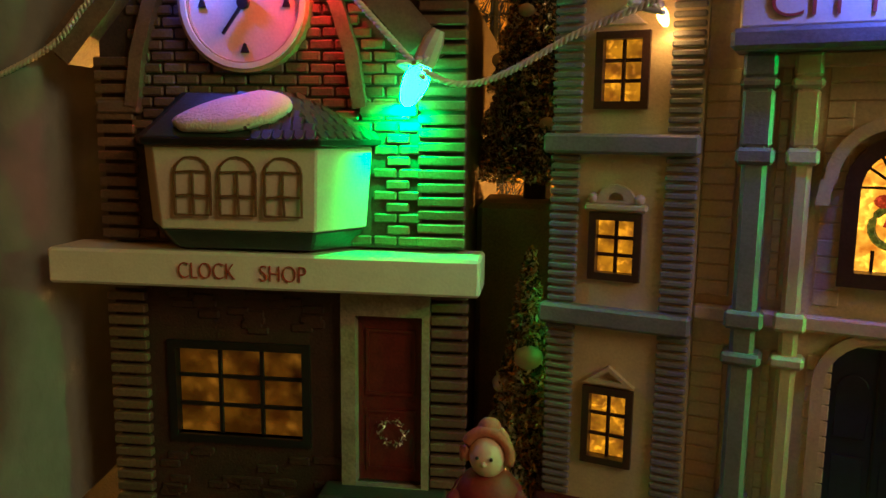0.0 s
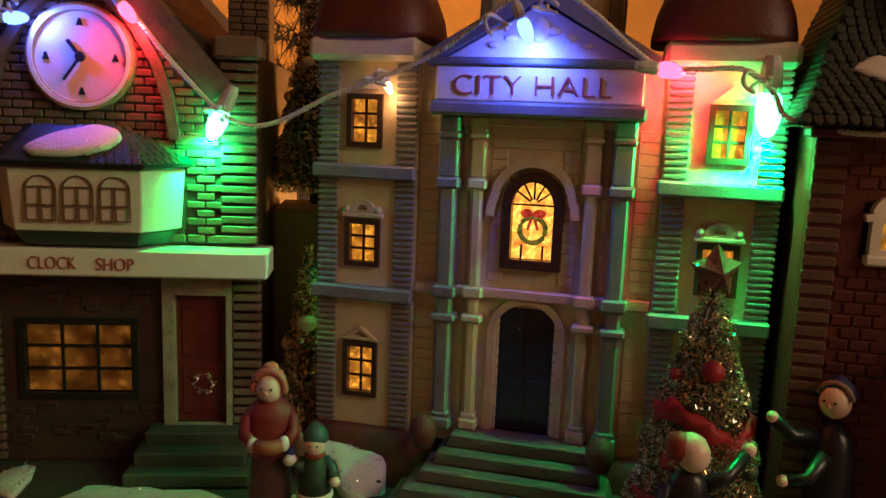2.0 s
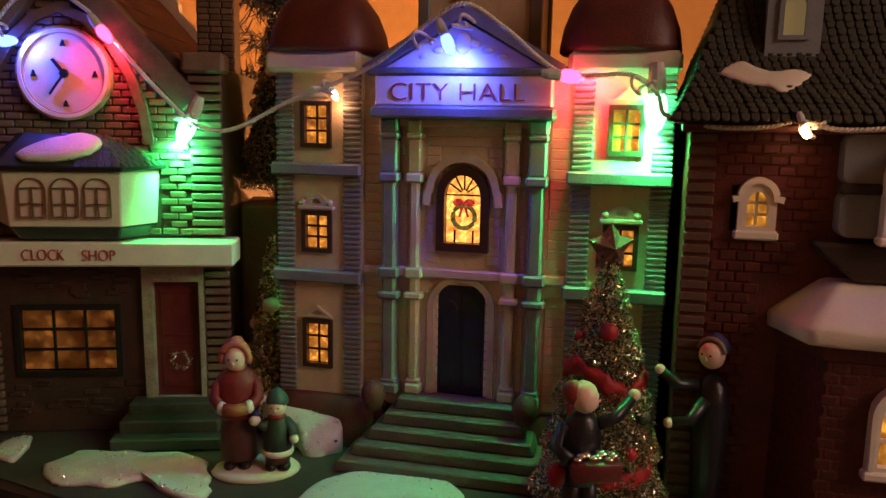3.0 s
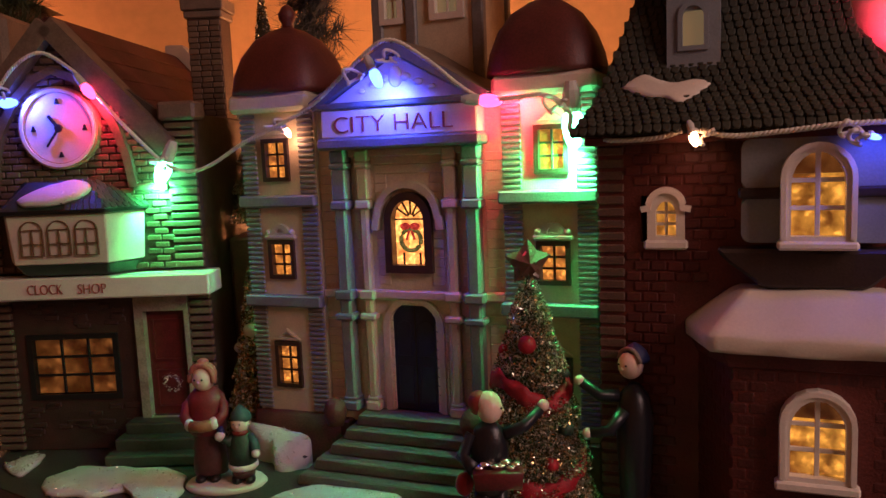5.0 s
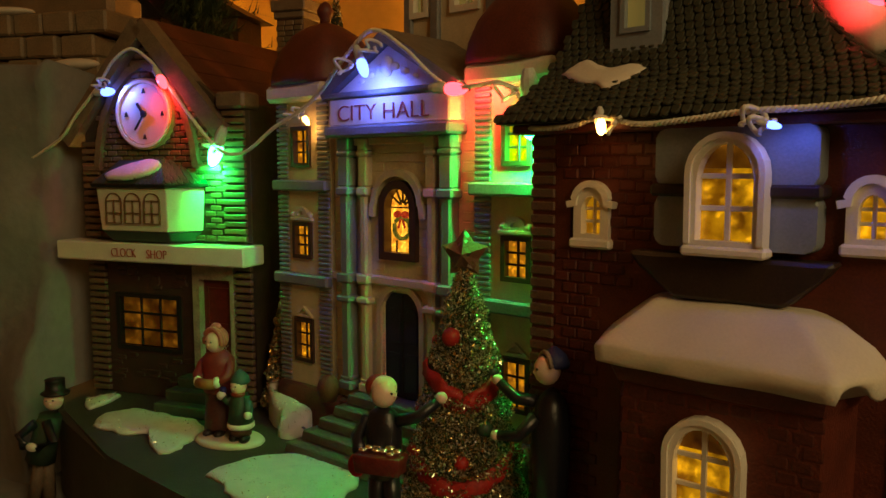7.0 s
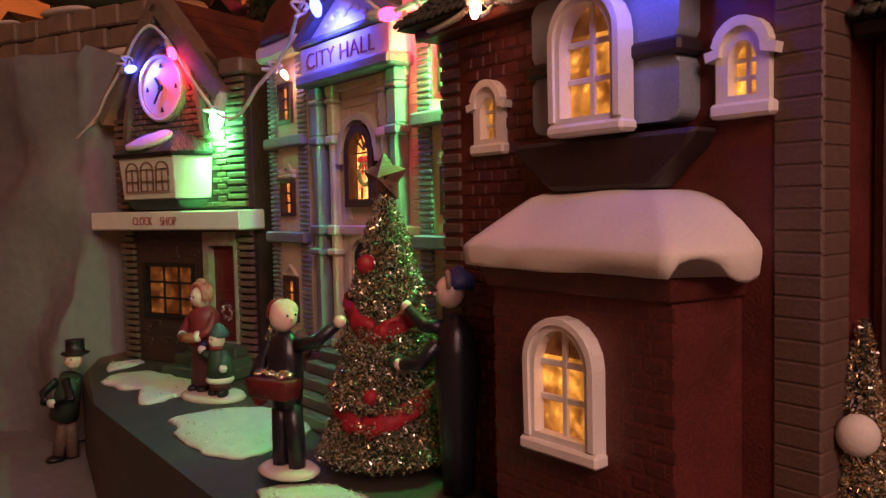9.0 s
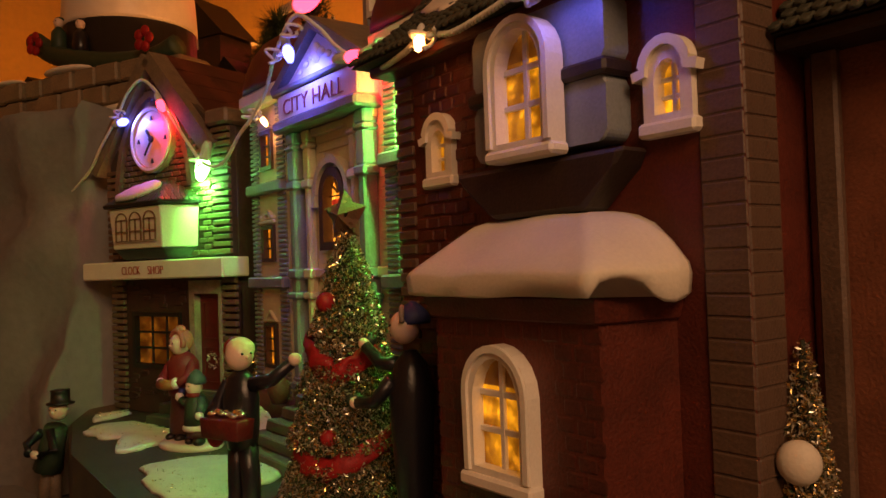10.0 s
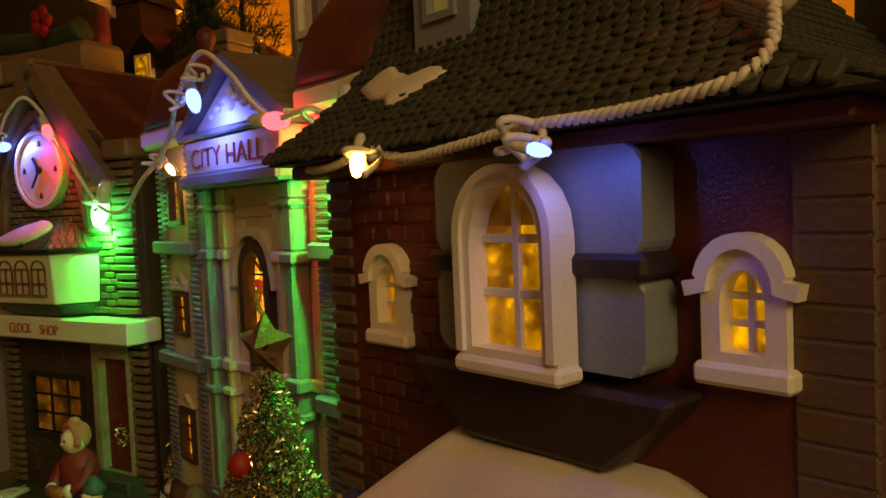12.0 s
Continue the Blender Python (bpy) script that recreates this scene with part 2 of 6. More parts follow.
NEEDLE = paint("pine_needle_green", (0.03, 0.06, 0.035), 0.6, 0.3, bump=0)
NEEDLEBLUE = paint("pine_needle_blue", (0.018, 0.03, 0.06), 0.6, 0.3, bump=0)
REDVELVET = paint("red_ribbon", (0.35, 0.012, 0.015), 0.6, 0.25, 200, 0.4)
BULB = dict(
    green=glow("green_bulb_glow", (0.09, 1.0, 0.22), GREEN),
    red=glow("red_bulb_glow", (1.0, 0.03, 0.06), RED),
    blue=glow("blue_bulb_glow", (0.06, 0.10, 1.0), BLUE),
    amber=glow("amber_bulb_glow", (1.0, 0.42, 0.12), AMBERB),
    unseen_orange=glow("unseen_orange_glow", (1.0, 0.36, 0.07), ORANGE))
# wreath and bow glow themselves, standing in for window light shining through
WREATHGLOW = glow("self_glowing_wreath", (0.30, 0.22, 0.03), 0.5, (0.05, 0.07, 0.01), 500)
BOWGLOW = glow("self_glowing_bow", (0.75, 0.06, 0.02), 0.55, (0.3, 0.02, 0.01), 500)
SOCKET = paint("clear_bulb_plastic", (0.6, 0.6, 0.55), 0.1, 0.1, bump=0)

# ---------- mesh helpers (building coordinates: u along the front, n out of it, z up, in millimetres) ----------
G = 43.0

def L(u, n, z):
    return Vector((u / 1000, -n / 1000, (z - G) / 1000))

def bevel(bm, mm):
    if mm:
        bmesh.ops.bevel(bm, geom=list(bm.edges), offset=mm / 1000, segments=1, profile=0.7, affect="EDGES", clamp_overlap=True)
    return bm

def solid(bm, pts0, pts1):
    """Two rings of points joined to a closed solid."""
    a = [bm.verts.new(p) for p in pts0]
    b = [bm.verts.new(p) for p in pts1]
    k = len(a)
    bm.faces.new(a), bm.faces.new(b[::-1])
    for i in range(k):
        bm.faces.new((a[i], b[i], b[(i + 1) % k], a[(i + 1) % k]))
    return bm

def box(u0, u1, n0, n1, z0, z1, bev=0.4, bm=None):
    own = bmesh.new()
    solid(own, [L(u0, n0, z0), L(u1, n0, z0), L(u1, n1, z0), L(u0, n1, z0)], [L(u0, n0, z1), L(u1, n0, z1), L(u1, n1, z1), L(u0, n1, z1)])
    bevel(own, bev)
    return own if bm is None else join(bm, own)

def join(bm, other):
    tmp = bpy.data.meshes.new("tmp")
    other.to_mesh(tmp), other.free()
    bm.from_mesh(tmp)
    bpy.data.meshes.remove(tmp)
    return bm

def prism(pts, n0, n1, bev=0.3):
    """A polygon of (u, z) points pulled from depth n0 to n1."""
    bm = bmesh.new()
    solid(bm, [L(u, n0, z) for u, z in pts], [L(u, n1, z) for u, z in pts])
    return bevel(bm, bev)

def ring(outer, inner, n0, n1):
    """A frame between two polygons of equal length."""
    bm = bmesh.new()
    k = len(outer)
    rows = [[bm.verts.new(L(u, n, z)) for u, z in poly] for poly, n in ((outer, n0), (outer, n1), (inner, n1), (inner, n0))]
    for r in range(4):
        p, q = rows[r], rows[(r + 1) % 4]
        for i in range(k):
            bm.faces.new((p[i], p[(i + 1) % k], q[(i + 1) % k], q[i]))
    return bm

def arch(u0, u1, z0, z1, rise=None, k=10):
    """Outline with a rounded head; rise is the head's height."""
    c, r = (u0 + u1) / 2, (u1 - u0) / 2
    h = r if rise is None else rise
    return [(u0, z0), (u1, z0)] + [(c + r * math.cos(a), z1 - h + h * math.sin(a)) for a in (math.pi * i / k for i in range(k + 1))]

def rounded(u0, u1, z0, z1, r, k=5):
    """A rectangle with round corners."""
    out = []
    for cu, cz, a0 in ((u1 - r, z1 - r, 0), (u0 + r, z1 - r, 90), (u0 + r, z0 + r, 180), (u1 - r, z0 + r, 270)):
        out += [(cu + r * math.cos(math.radians(a0 + 90 * i / k)), cz + r * math.sin(math.radians(a0 + 90 * i / k))) for i in range(k + 1)]
    return out

def band(path, width, n0, n1):
    """A strip of even width along an open (u, z) path."""
    left, right = [], []
    for i, (u, z) in enumerate(path):
        a, b = path[max(i - 1, 0)], path[min(i + 1, len(path) - 1)]
        d = math.hypot(b[0] - a[0], b[1] - a[1])
        x, y = -(b[1] - a[1]) / d * width / 2, (b[0] - a[0]) / d * width / 2
        left.append((u + x, z + y)), right.append((u - x, z - y))
    bm = bmesh.new()
    solid_rows = [[bm.verts.new(L(u, n, z)) for u, z in pts] for pts, n in ((left, n0), (left, n1), (right, n1), (right, n0))]
    for r in range(4):
        p, q = solid_rows[r], solid_rows[(r + 1) % 4]
        for i in range(len(path) - 1):
            bm.faces.new((p[i], p[i + 1], q[i + 1], q[i]))
    for i in (0, len(path) - 1):
        bm.faces.new([row[i] for row in solid_rows])
    return bm

def lathe(profile, at=(0, 0, 0), seg=20, sx=1.0, sy=1.0, bm=None, turn=0.0):
    """A turned form: (radius, height) in metres round a point in metres."""
    bm = bm or bmesh.new()
    rows = []
    for r, z in profile:
        rows.append([bm.verts.new((at[0] + sx * r * math.cos(turn + 2 * math.pi * i / seg), at[1] + sy * r * math.sin(turn + 2 * math.pi * i / seg), at[2] + z)) for i in range(seg)])
    for a, b in zip(rows, rows[1:]):
        for i in range(seg):
            bm.faces.new((a[i], a[(i + 1) % seg], b[(i + 1) % seg], b[i]))
    bm.faces.new(rows[0][::-1]), bm.faces.new(rows[-1])
    return bm

def square_bell(profile, at, seg=32, power=3.6):
    """A turned form with a rounded-square plan."""
    bm = bmesh.new()
    rows = []
    for r, z in profile:
        row = []
        for i in range(seg):
            a = 2 * math.pi * (i + 0.5) / seg
            c, q = math.cos(a), math.sin(a)
            k = r / (abs(c) ** power + abs(q) ** power) ** (1 / power)
            row.append(bm.verts.new((at[0] + k * c, at[1] + k * q, at[2] + z)))
        rows.append(row)
    for a, b in zip(rows, rows[1:]):
        for i in range(seg):
            bm.faces.new((a[i], a[(i + 1) % seg], b[(i + 1) % seg], b[i]))
    bm.faces.new(rows[0][::-1]), bm.faces.new(rows[-1])
    return bm

def ball(at, r, s=(1, 1, 1), bm=None, seg=14):
    prof = [(max(r * math.sin(math.pi * i / 10), r * 0.02), -r * math.cos(math.pi * i / 10) * s[2]) for i in range(11)]
    return lathe(prof, at, seg, s[0], s[1], bm)

def tube(points, r, seg=8, bm=None, taper=None):
    """A round rod along points, in metres."""
    bm = bm or bmesh.new()
    rows = []
    pts = [Vector(p) for p in points]
    for i, p in enumerate(pts):
        d = (pts[min(i + 1, len(pts) - 1)] - pts[max(i - 1, 0)]).normalized()
        s = d.cross(Vector((0, 0, 1)) if abs(d.z) < 0.9 else Vector((1, 0, 0))).normalized()
        w = s.cross(d)
        q = r if taper is None else r + (taper - r) * i / (len(pts) - 1)
        rows.append([bm.verts.new(p + q * (math.cos(a) * s + math.sin(a) * w)) for a in (2 * math.pi * j / seg for j in range(seg))])
    for a, b in zip(rows, rows[1:]):
        for i in range(seg):
            bm.faces.new((a[i], a[(i + 1) % seg], b[(i + 1) % seg], b[i]))
    bm.faces.new(rows[0][::-1]), bm.faces.new(rows[-1])
    return bm

def smooth_path(pts, step):
    pts = [Vector(p) for p in pts]
    out = []
    for i in range(len(pts) - 1):
        p0, p1, p2, p3 = pts[max(i - 1, 0)], pts[i], pts[i + 1], pts[min(i + 2, len(pts) - 1)]
        k = max(int((p2 - p1).length / step), 1)
        for j in range(k):
            t = j / k
            out.append(0.5 * ((2 * p1) + (p2 - p0) * t + (2 * p0 - 5 * p1 + 4 * p2 - p3) * t * t + (3 * p1 - p0 - 3 * p2 + p3) * t ** 3))
    return out + [pts[-1]]

def mesh_of(name, bm, mats, smooth=False):
    bmesh.ops.recalc_face_normals(bm, faces=bm.faces)
    for f in bm.faces:
        f.smooth = smooth
    me = bpy.data.meshes.new(name)
    bm.to_mesh(me), bm.free()
    for m in mats if isinstance(mats, (list, tuple)) else [mats]:
        me.materials.append(m)
    return me

def part(name, bm, material, parent, label="", smooth=False):
    ob = new(name, mesh_of(name, bm, material, smooth))
    ob.parent = parent
    return tagged(ob, label)

def thing(name, bm, material, label, category, group="", kind="", at=None, smooth=False):
    ob = new(name, mesh_of(name, bm, material, smooth))
    if at is not None:
        ob.matrix_world = at
    return tagged(ob, label, category, group, kind)

def base_of(name, m, label, category, group=""):
    ob = new(name)
    ob.empty_display_size = 0.01
    ob.matrix_world = m
    return tagged(ob, label, category, group)

def piece(name, mesh, parent, at):
    """One more object on a shared mesh."""
    ob = new(name, mesh)
    ob.parent = parent
    ob.location = at
    return ob

def wall(u0, u1, z0, z1, n0, n1, holes):
    """A wall slab with rectangular openings through it."""
    us = sorted({u0, u1, *[h[0] for h in holes], *[h[1] for h in holes]})
    zs = sorted({z0, z1, *[h[2] for h in holes], *[h[3] for h in holes]})
    bm = bmesh.new()
    gone = lambda i, j: not (0 <= i < len(us) - 1 and 0 <= j < len(zs) - 1) or any(h[0] <= us[i] < h[1] and h[2] <= zs[j] < h[3] for h in holes)
    for i in range(len(us) - 1):
        for j in range(len(zs) - 1):
            if gone(i, j):
                continue
            a, b, c, d = us[i], us[i + 1], zs[j], zs[j + 1]
            for n in (n0, n1):
                bm.faces.new([bm.verts.new(L(*p)) for p in ((a, n, c), (b, n, c), (b, n, d), (a, n, d))])
            for k, e in (((i - 1, j), ((a, c), (a, d))), ((i + 1, j), ((b, c), (b, d))), ((i, j - 1), ((a, c), (b, c))), ((i, j + 1), ((a, d), (b, d)))):
                if gone(*k):
                    bm.faces.new([bm.verts.new(L(e[q][0], n, e[q][1])) for q, n in ((0, n0), (1, n0), (1, n1), (0, n1))])
    bmesh.ops.remove_doubles(bm, verts=bm.verts, dist=1e-6)
    return bm

def lettering(name, words, parent, u0, u1, z0, z1, n, material, thin=0.0):
    cu = bpy.data.curves.new("letters", "FONT")
    cu.body, cu.size, cu.extrude = words, 0.01, 0.0002
    cu.offset = -thin
    tmp = new("letters", cu)
    bpy.context.view_layer.update()
    me = bpy.data.meshes.new_from_object(tmp)
    bpy.data.objects.remove(tmp)
    xs = [v.co.x for v in me.vertices]; ys = [v.co.y for v in me.vertices]
    sx, sy = (u1 - u0) / 1000 / (max(xs) - min(xs)), (z1 - z0) / 1000 / (max(ys) - min(ys))
    o = L(u0, n, z0)
    x0, y0 = min(xs), min(ys)
    for v in me.vertices:
        v.co = (o.x + (v.co.x - x0) * sx, o.y - v.co.z, o.z + (v.co.y - y0) * sy)
    me.materials.append(material)
    ob = new(name, me)
    ob.parent = parent
    return ob

def window(parent, u0, u1, z0, z1, n, pane, frame_mat, fw=1.6, proud=1.4, back=1.8, cols=2, rows=2, rise=0, bar=0.5, name="window", label="", top=None):
    """A framed window with a lit pane set back in the wall and glazing bars."""
    shape = (lambda a, b, c, d, r: arch(a, b, c, d, r)) if rise else (lambda a, b, c, d, r: [(a, c), (b, c), (b, d), (a, d)])
    fr = part(name, ring(shape(u0, u1, z0, z1, rise), shape(u0 + fw, u1 - fw, z0 + fw, z1 - fw, max(rise - fw * 0.3, 0.1)), n - back - 0.5, n + proud), frame_mat, parent, label)
    a, b, c, d = u0 + fw * 0.6, u1 - fw * 0.6, z0 + fw * 0.6, z1 - fw * 0.6
    if top:
        # two pane glows imitate a lamp inside that lights only below the arch's spring
        split = d - rise * 0.72
        part("pane", prism([(a, c), (b, c), (b, split), (a, split)], n - back - 0.4, n - back, 0), pane, fr)
        part("lunette_pane", prism(arch(a, b, split + 0.05, d, d - split - 0.06), n - back - 0.4, n - back, 0), top, fr, "arch glass with a dimmer glow of its own")
    else:
        part("pane", prism(shape(a, b, c, d, rise), n - back - 0.4, n - back, 0), pane, fr)
    for i in range(1, cols):
        u = u0 + fw + (u1 - u0 - 2 * fw) * i / cols
        part("glazing_bar", box(u - bar, u + bar, n - back + 0.1, n - back + 1.0, z0 + fw * 0.7, z1 - fw * 0.7, 0.15), frame_mat, fr)
    for j in range(1, rows):
        z = z0 + fw + (z1 - z0 - 2 * fw) * j / rows
        part("glazing_bar", box(u0 + fw * 0.7, u1 - fw * 0.7, n - back + 0.1, n - back + 0.9, z - bar, z + bar, 0.15), frame_mat, fr)
    return fr

def strip_column(parent, u0, u1, z0, z1, n, step, material, name="strip", depth=1.4, fill=0.36):
    """A run of narrow horizontal ridges, each a piece of its own."""
    h = step * fill
    me = mesh_of(name, box(-(u1 - u0) / 2, (u1 - u0) / 2, 0, depth, G - h, G + h, 0.35), material)
    k = int((z1 - z0) / step)
    for i in range(k):
        piece(name, me, parent, L((u0 + u1) / 2, n, z0 + (i + 0.5) * (z1 - z0) / k))

# ---------- room and ground ----------
def slab(name, pts, z0, z1, material, label, category, bev=0.002):
    bm = bmesh.new()
    solid(bm, [(x, y, z0) for x, y in pts], [(x, y, z1) for x, y in pts])
    bevel(bm, bev * 1000)
    return thing(name, bm, material, label, category, kind="structure")

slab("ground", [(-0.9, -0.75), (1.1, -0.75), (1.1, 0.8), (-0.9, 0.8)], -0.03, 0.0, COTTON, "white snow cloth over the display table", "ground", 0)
slab("wall_north", [(-0.95, 0.8), (1.15, 0.8), (1.15, 0.85), (-0.95, 0.85)], -0.03, 1.2, WALLPAINT, "warm yellow painted wall behind the village", "wall", 0)
slab("wall_south", [(-0.95, -0.8), (1.15, -0.8), (1.15, -0.75), (-0.95, -0.75)], -0.03, 1.2, WALLPAINT, "plain painted wall", "wall", 0)
slab("wall_west", [(-0.95, -0.75), (-0.9, -0.75), (-0.9, 0.8), (-0.95, 0.8)], -0.03, 1.2, WALLPAINT, "plain painted wall", "wall", 0)
slab("wall_east", [(1.1, -0.75), (1.15, -0.75), (1.15, 0.8), (1.1, 0.8)], -0.03, 1.2, WALLPAINT, "plain painted wall", "wall", 0)
slab("ceiling", [(-0.95, -0.8), (1.15, -0.8), (1.15, 0.85), (-0.95, 0.85)], 1.2, 1.25, CEILPAINT, "plain room ceiling", "ceiling", 0)
slab("pavement", [(-0.085, 0.166), (-0.022, 0.122), (0.15, 0.036), (0.5, -0.13), (0.5, 0.33), (-0.115, 0.33), (-0.115, 0.2)], 0.0005, 0.043, BASEGREY, "dark grey-green painted plaza slab with a straight edge", "platform", 0.0025)

# ---------- city hall ----------
city_hall = base_of("city_hall", pose(0.0365, 0.176, 0.043, 0, 0, -25), "cream and grey porcelain city hall with twin red domes", "miniature building")

def build_city_hall(p):
    c = 58.2                                    # the front's middle
    mir = lambda u: 2 * c - u
    levels = ((157.0, 174.0), (117.8, 133.5), (72.7, 91.8))
    wl, wr = (-3.5, 8.6), (mir(8.6), mir(-3.5))
    holes = [(a + 0.8, b - 0.8, z0 + 0.8, z1 - 0.8) for a, b in (wl, wr) for z0, z1 in levels]
    part("wall", wall(-12.5, 20.5, 60, 186, -3.2, 0, holes[:3]), CREAM, p)
    part("wall", wall(mir(20.5), mir(-12.5), 60, 186, -3.2, 0, holes[3:]), CREAM, p)
    part("wall", wall(20.5, mir(20.5), 60, 186, -5.5, -2.4, [(50, 66.4, 122.5, 150), (48.6, 67.8, 66, 108)]), SIDING, p)
    part("side_wall", box(-12.5, -9.5, -80, -3.3, 43, 186, 0.3), CREAM, p)
    part("side_wall", box(mir(-9.5), mir(-12.5), -80, -3.3, 43, 186, 0.3), CREAM, p)
    part("back_wall", box(-12.5, mir(-12.5), -83, -80.1, 43, 186, 0.3), CREAM, p)
    part("flat_roof", box(-9, mir(-9), -79, -5.6, 183, 186, 0.3), ROOFRED, p)
    for a, b in ((-13.6, 30), (mir(30), mir(-13.6))):
        part("foundation", box(a, b, -6, 1.6, 43.5, 61, 1.0), MOUND, p, "rough dark red-brown foundation")
        md = bmesh.new()
        k = 26
        rows = []
        for i in range(k + 1):
            u = a - 1.5 + (b - a - 3) * i / k
            swell = math.sin(math.pi * min(max(i / k, 0.02), 0.98)) ** 0.35
            rows.append([md.verts.new(L(u, n * swell + 0.8 * noise.noise(Vector((u * 0.16, z * 0.16, 3))), z)) for n, z in ((5.6, 43.3), (6.0, 50), (5.4, 56), (3.9, 60 + 1.4 * swell), (1.4, 61.2 + 1.6 * swell), (-1.0, 61.4 + 1.2 * swell))])
        for r0, r1 in zip(rows, rows[1:]):
            for q in range(5):
                md.faces.new((r0[q], r1[q], r1[q + 1], r0[q + 1]))
        md.faces.new(rows[0]), md.faces.new(rows[-1][::-1])
        part("foundation_mound", md, MOUND, p, "rounded dark red-brown rock at the foot of the wing", smooth=True)
    for a, b in (wl, wr):
        m = (a + b) / 2
        s = -1 if m < c else 1
        o = (-13.2, -6.2) if m < c else (mir(-6.2), mir(-13.2))
        i = (13.2, 20.2) if m < c else (mir(20.2), mir(13.2))
        for z0, z1 in ((63, 106.5), (111.5, 146.8), (151.6, 184)):
            strip_column(p, *o, z0, z1, 0, 1.95, GREYBLUE, "louvre", 1.2)
            strip_column(p, *i, z0, z1, 0, 1.95, GREYBLUE, "louvre", 1.2)
        for z0, z1 in ((106.6, 111.4), (146.9, 151.5)):
            part("band", box(min(o[0], i[0]) - 1.4, max(o[1], i[1]) + 0.4, -0.5, 3.4, z0, z1, 0.7), GREYBLUE, p)
        part("cornice", box(min(o[0], i[0]) - 2.2, max(o[1], i[1]) + 1.0, -38, 5.4, 184.2, 191.4, 1.6), OFFWHITE, p, "off-white rounded cornice block")
        for k, (z0, z1) in enumerate(levels):
            w = window(p, a, b, z0, z1, 0, AMBER, BROWNFRAME, 1.7, 1.3, 1.4, 2, 3, bar=0.42)
            if k == 0:
                part("window_head", prism([(m - 5.4, z1 + 1.2), (m + 5.4, z1 + 1.2), (m, z1 + 5.6)], 0, 1.0), CREAM, w)
            elif k == 1:
                part("window_head", box(m - 7.2, m + 7.2, 0, 1.8, z1 + 0.4, z1 + 2.2, 0.5), CREAM, w)
                part("scroll", ring(arch(m - 4.4, m + 4.4, z1 + 2.3, z1 + 6.6, 4, 8), arch(m - 1.9, m + 1.9, z1 + 2.9, z1 + 4.8, 1.7, 8), 0, 1.5), CREAM, w)
                for q in (-1, 1):
                    part("scroll_end", ball(L(m + q * 5.3, 0.8, z1 + 3.2), 0.0013), CREAM, w, smooth=True)
            else:
                part("window_head", ring([(m - 6.2, z1 + 0.8), (m + 6.2, z1 + 0.8), (m, z1 + 5.4)], [(m - 3.4, z1 + 1.8), (m + 3.4, z1 + 1.8), (m, z1 + 4.2)], 0, 1.3), CREAM, w)
        # dome: four-sided bell with rounded shoulders, ball finial
        dc = L(m + (0.4 if s < 0 else -3.6), -14, 191.4)
        prof = [(18.6, 0), (18.6, 2.0), (17.6, 8), (15.2, 15), (11.0, 21.5), (5.6, 25.6), (2.2, 26.9)]
        dome = part("dome", square_bell([(r / 1000 * 1.1, z / 1000) for r, z in prof], dc), ROOFRED, p, "dark red four-sided dome with rounded shoulders", smooth=True)
        part("finial", lathe([(0.0026, 0.0268), (0.0022, 0.0285), (0.0034, 0.0305), (0.0036, 0.0325), (0.0022, 0.035), (0.0006, 0.0362)], dc, 14), ROOFRED, dome, smooth=True)
    # clapboards, in two storeys, between the columns
    spans = ((20.6, 27.6), (35.4, 37.4), (44.4, 49.4), (mir(49.4), mir(44.4)), (mir(37.4), mir(35.4)), (mir(27.6), mir(20.6)))
    step = 3.55
    for a, b in spans:
        me = mesh_of("clapboard", prism([(a - (a + b) / 2, G - 1.66), (b - (a + b) / 2, G - 1.66), (b - (a + b) / 2, G + 1.74), (a - (a + b) / 2, G + 1.74)], 0, 0.5, 0.3), SIDING)
        z = 64.5
        while z < 166:
            if not 105.5 < z < 114.5:
                piece("clapboard", me, p, L((a + b) / 2, -2.4, z))
            z += step
    me = mesh_of("clapboard", prism([(-13.8, G - 1.66), (13.8, G - 1.66), (13.8, G + 1.74), (-13.8, G + 1.74)], 0, 0.5, 0.3), SIDING)
    for i in range(2):
        piece("clapboard", me, p, L(c, -2.4, 160.4 + i * step))
    part("frieze", box(28, mir(28), -2.4, 0.2, 165.3, 168.3, 0.4), CREAM, p)
    part("belt", box(20.6, mir(20.6), -2.4, 0.3, 110.6, 114.2, 0.6), CREAM, p)
    # paired columns, lower and upper shafts with caps and bases
    for u0, u1, n, mat_, nm in ((28.0, 35.0, 4.2, GREYBLUE, "pilaster"), (mir(35.0), mir(28.0), 4.2, GREYBLUE, "pilaster"), (37.6, 43.4, 2.2, CREAM, "column"), (mir(43.4), mir(37.6), 2.2, CREAM, "column")):
        lo = part(nm, box(u0 + 1, u1 - 1, -2.4, n - 0.8, 66, 168, 0.9), mat_, p)
        for z0, z1, g in ((66, 70, 0.8), (70, 72, 0.3), (102.5, 105.2, 1.2), (110.4, 114.4, 1.0), (145.5, 149.0, 0.9), (149.0, 161.0, 0.2), (161.0, 163.2, 0.8), (163.2, 168.2, 0.4)):
            part("moulding", box(u0 + 0.6 - g, u1 - 0.6 + g, -2.4, n - 0.8 + g, z0, z1, 0.7), mat_, lo)
    # arched window with wreath
    frame_ = part("arched_window", ring(arch(48.6, 67.8, 121.0, 151.8, 10.5, 14), arch(51.6, 64.8, 124.0, 148.6, 8, 14), -4, 0.6), BROWNFRAME, p, "dark brown arched window with a wreath, lit from inside")
    part("pane", prism(arch(51, 65.4, 123.6, 149, 8.4, 14), -4.2, -3.6, 0), AMBERHOT, frame_)
    for a in (35, 62, 90, 118, 145):
        r = math.radians(a)
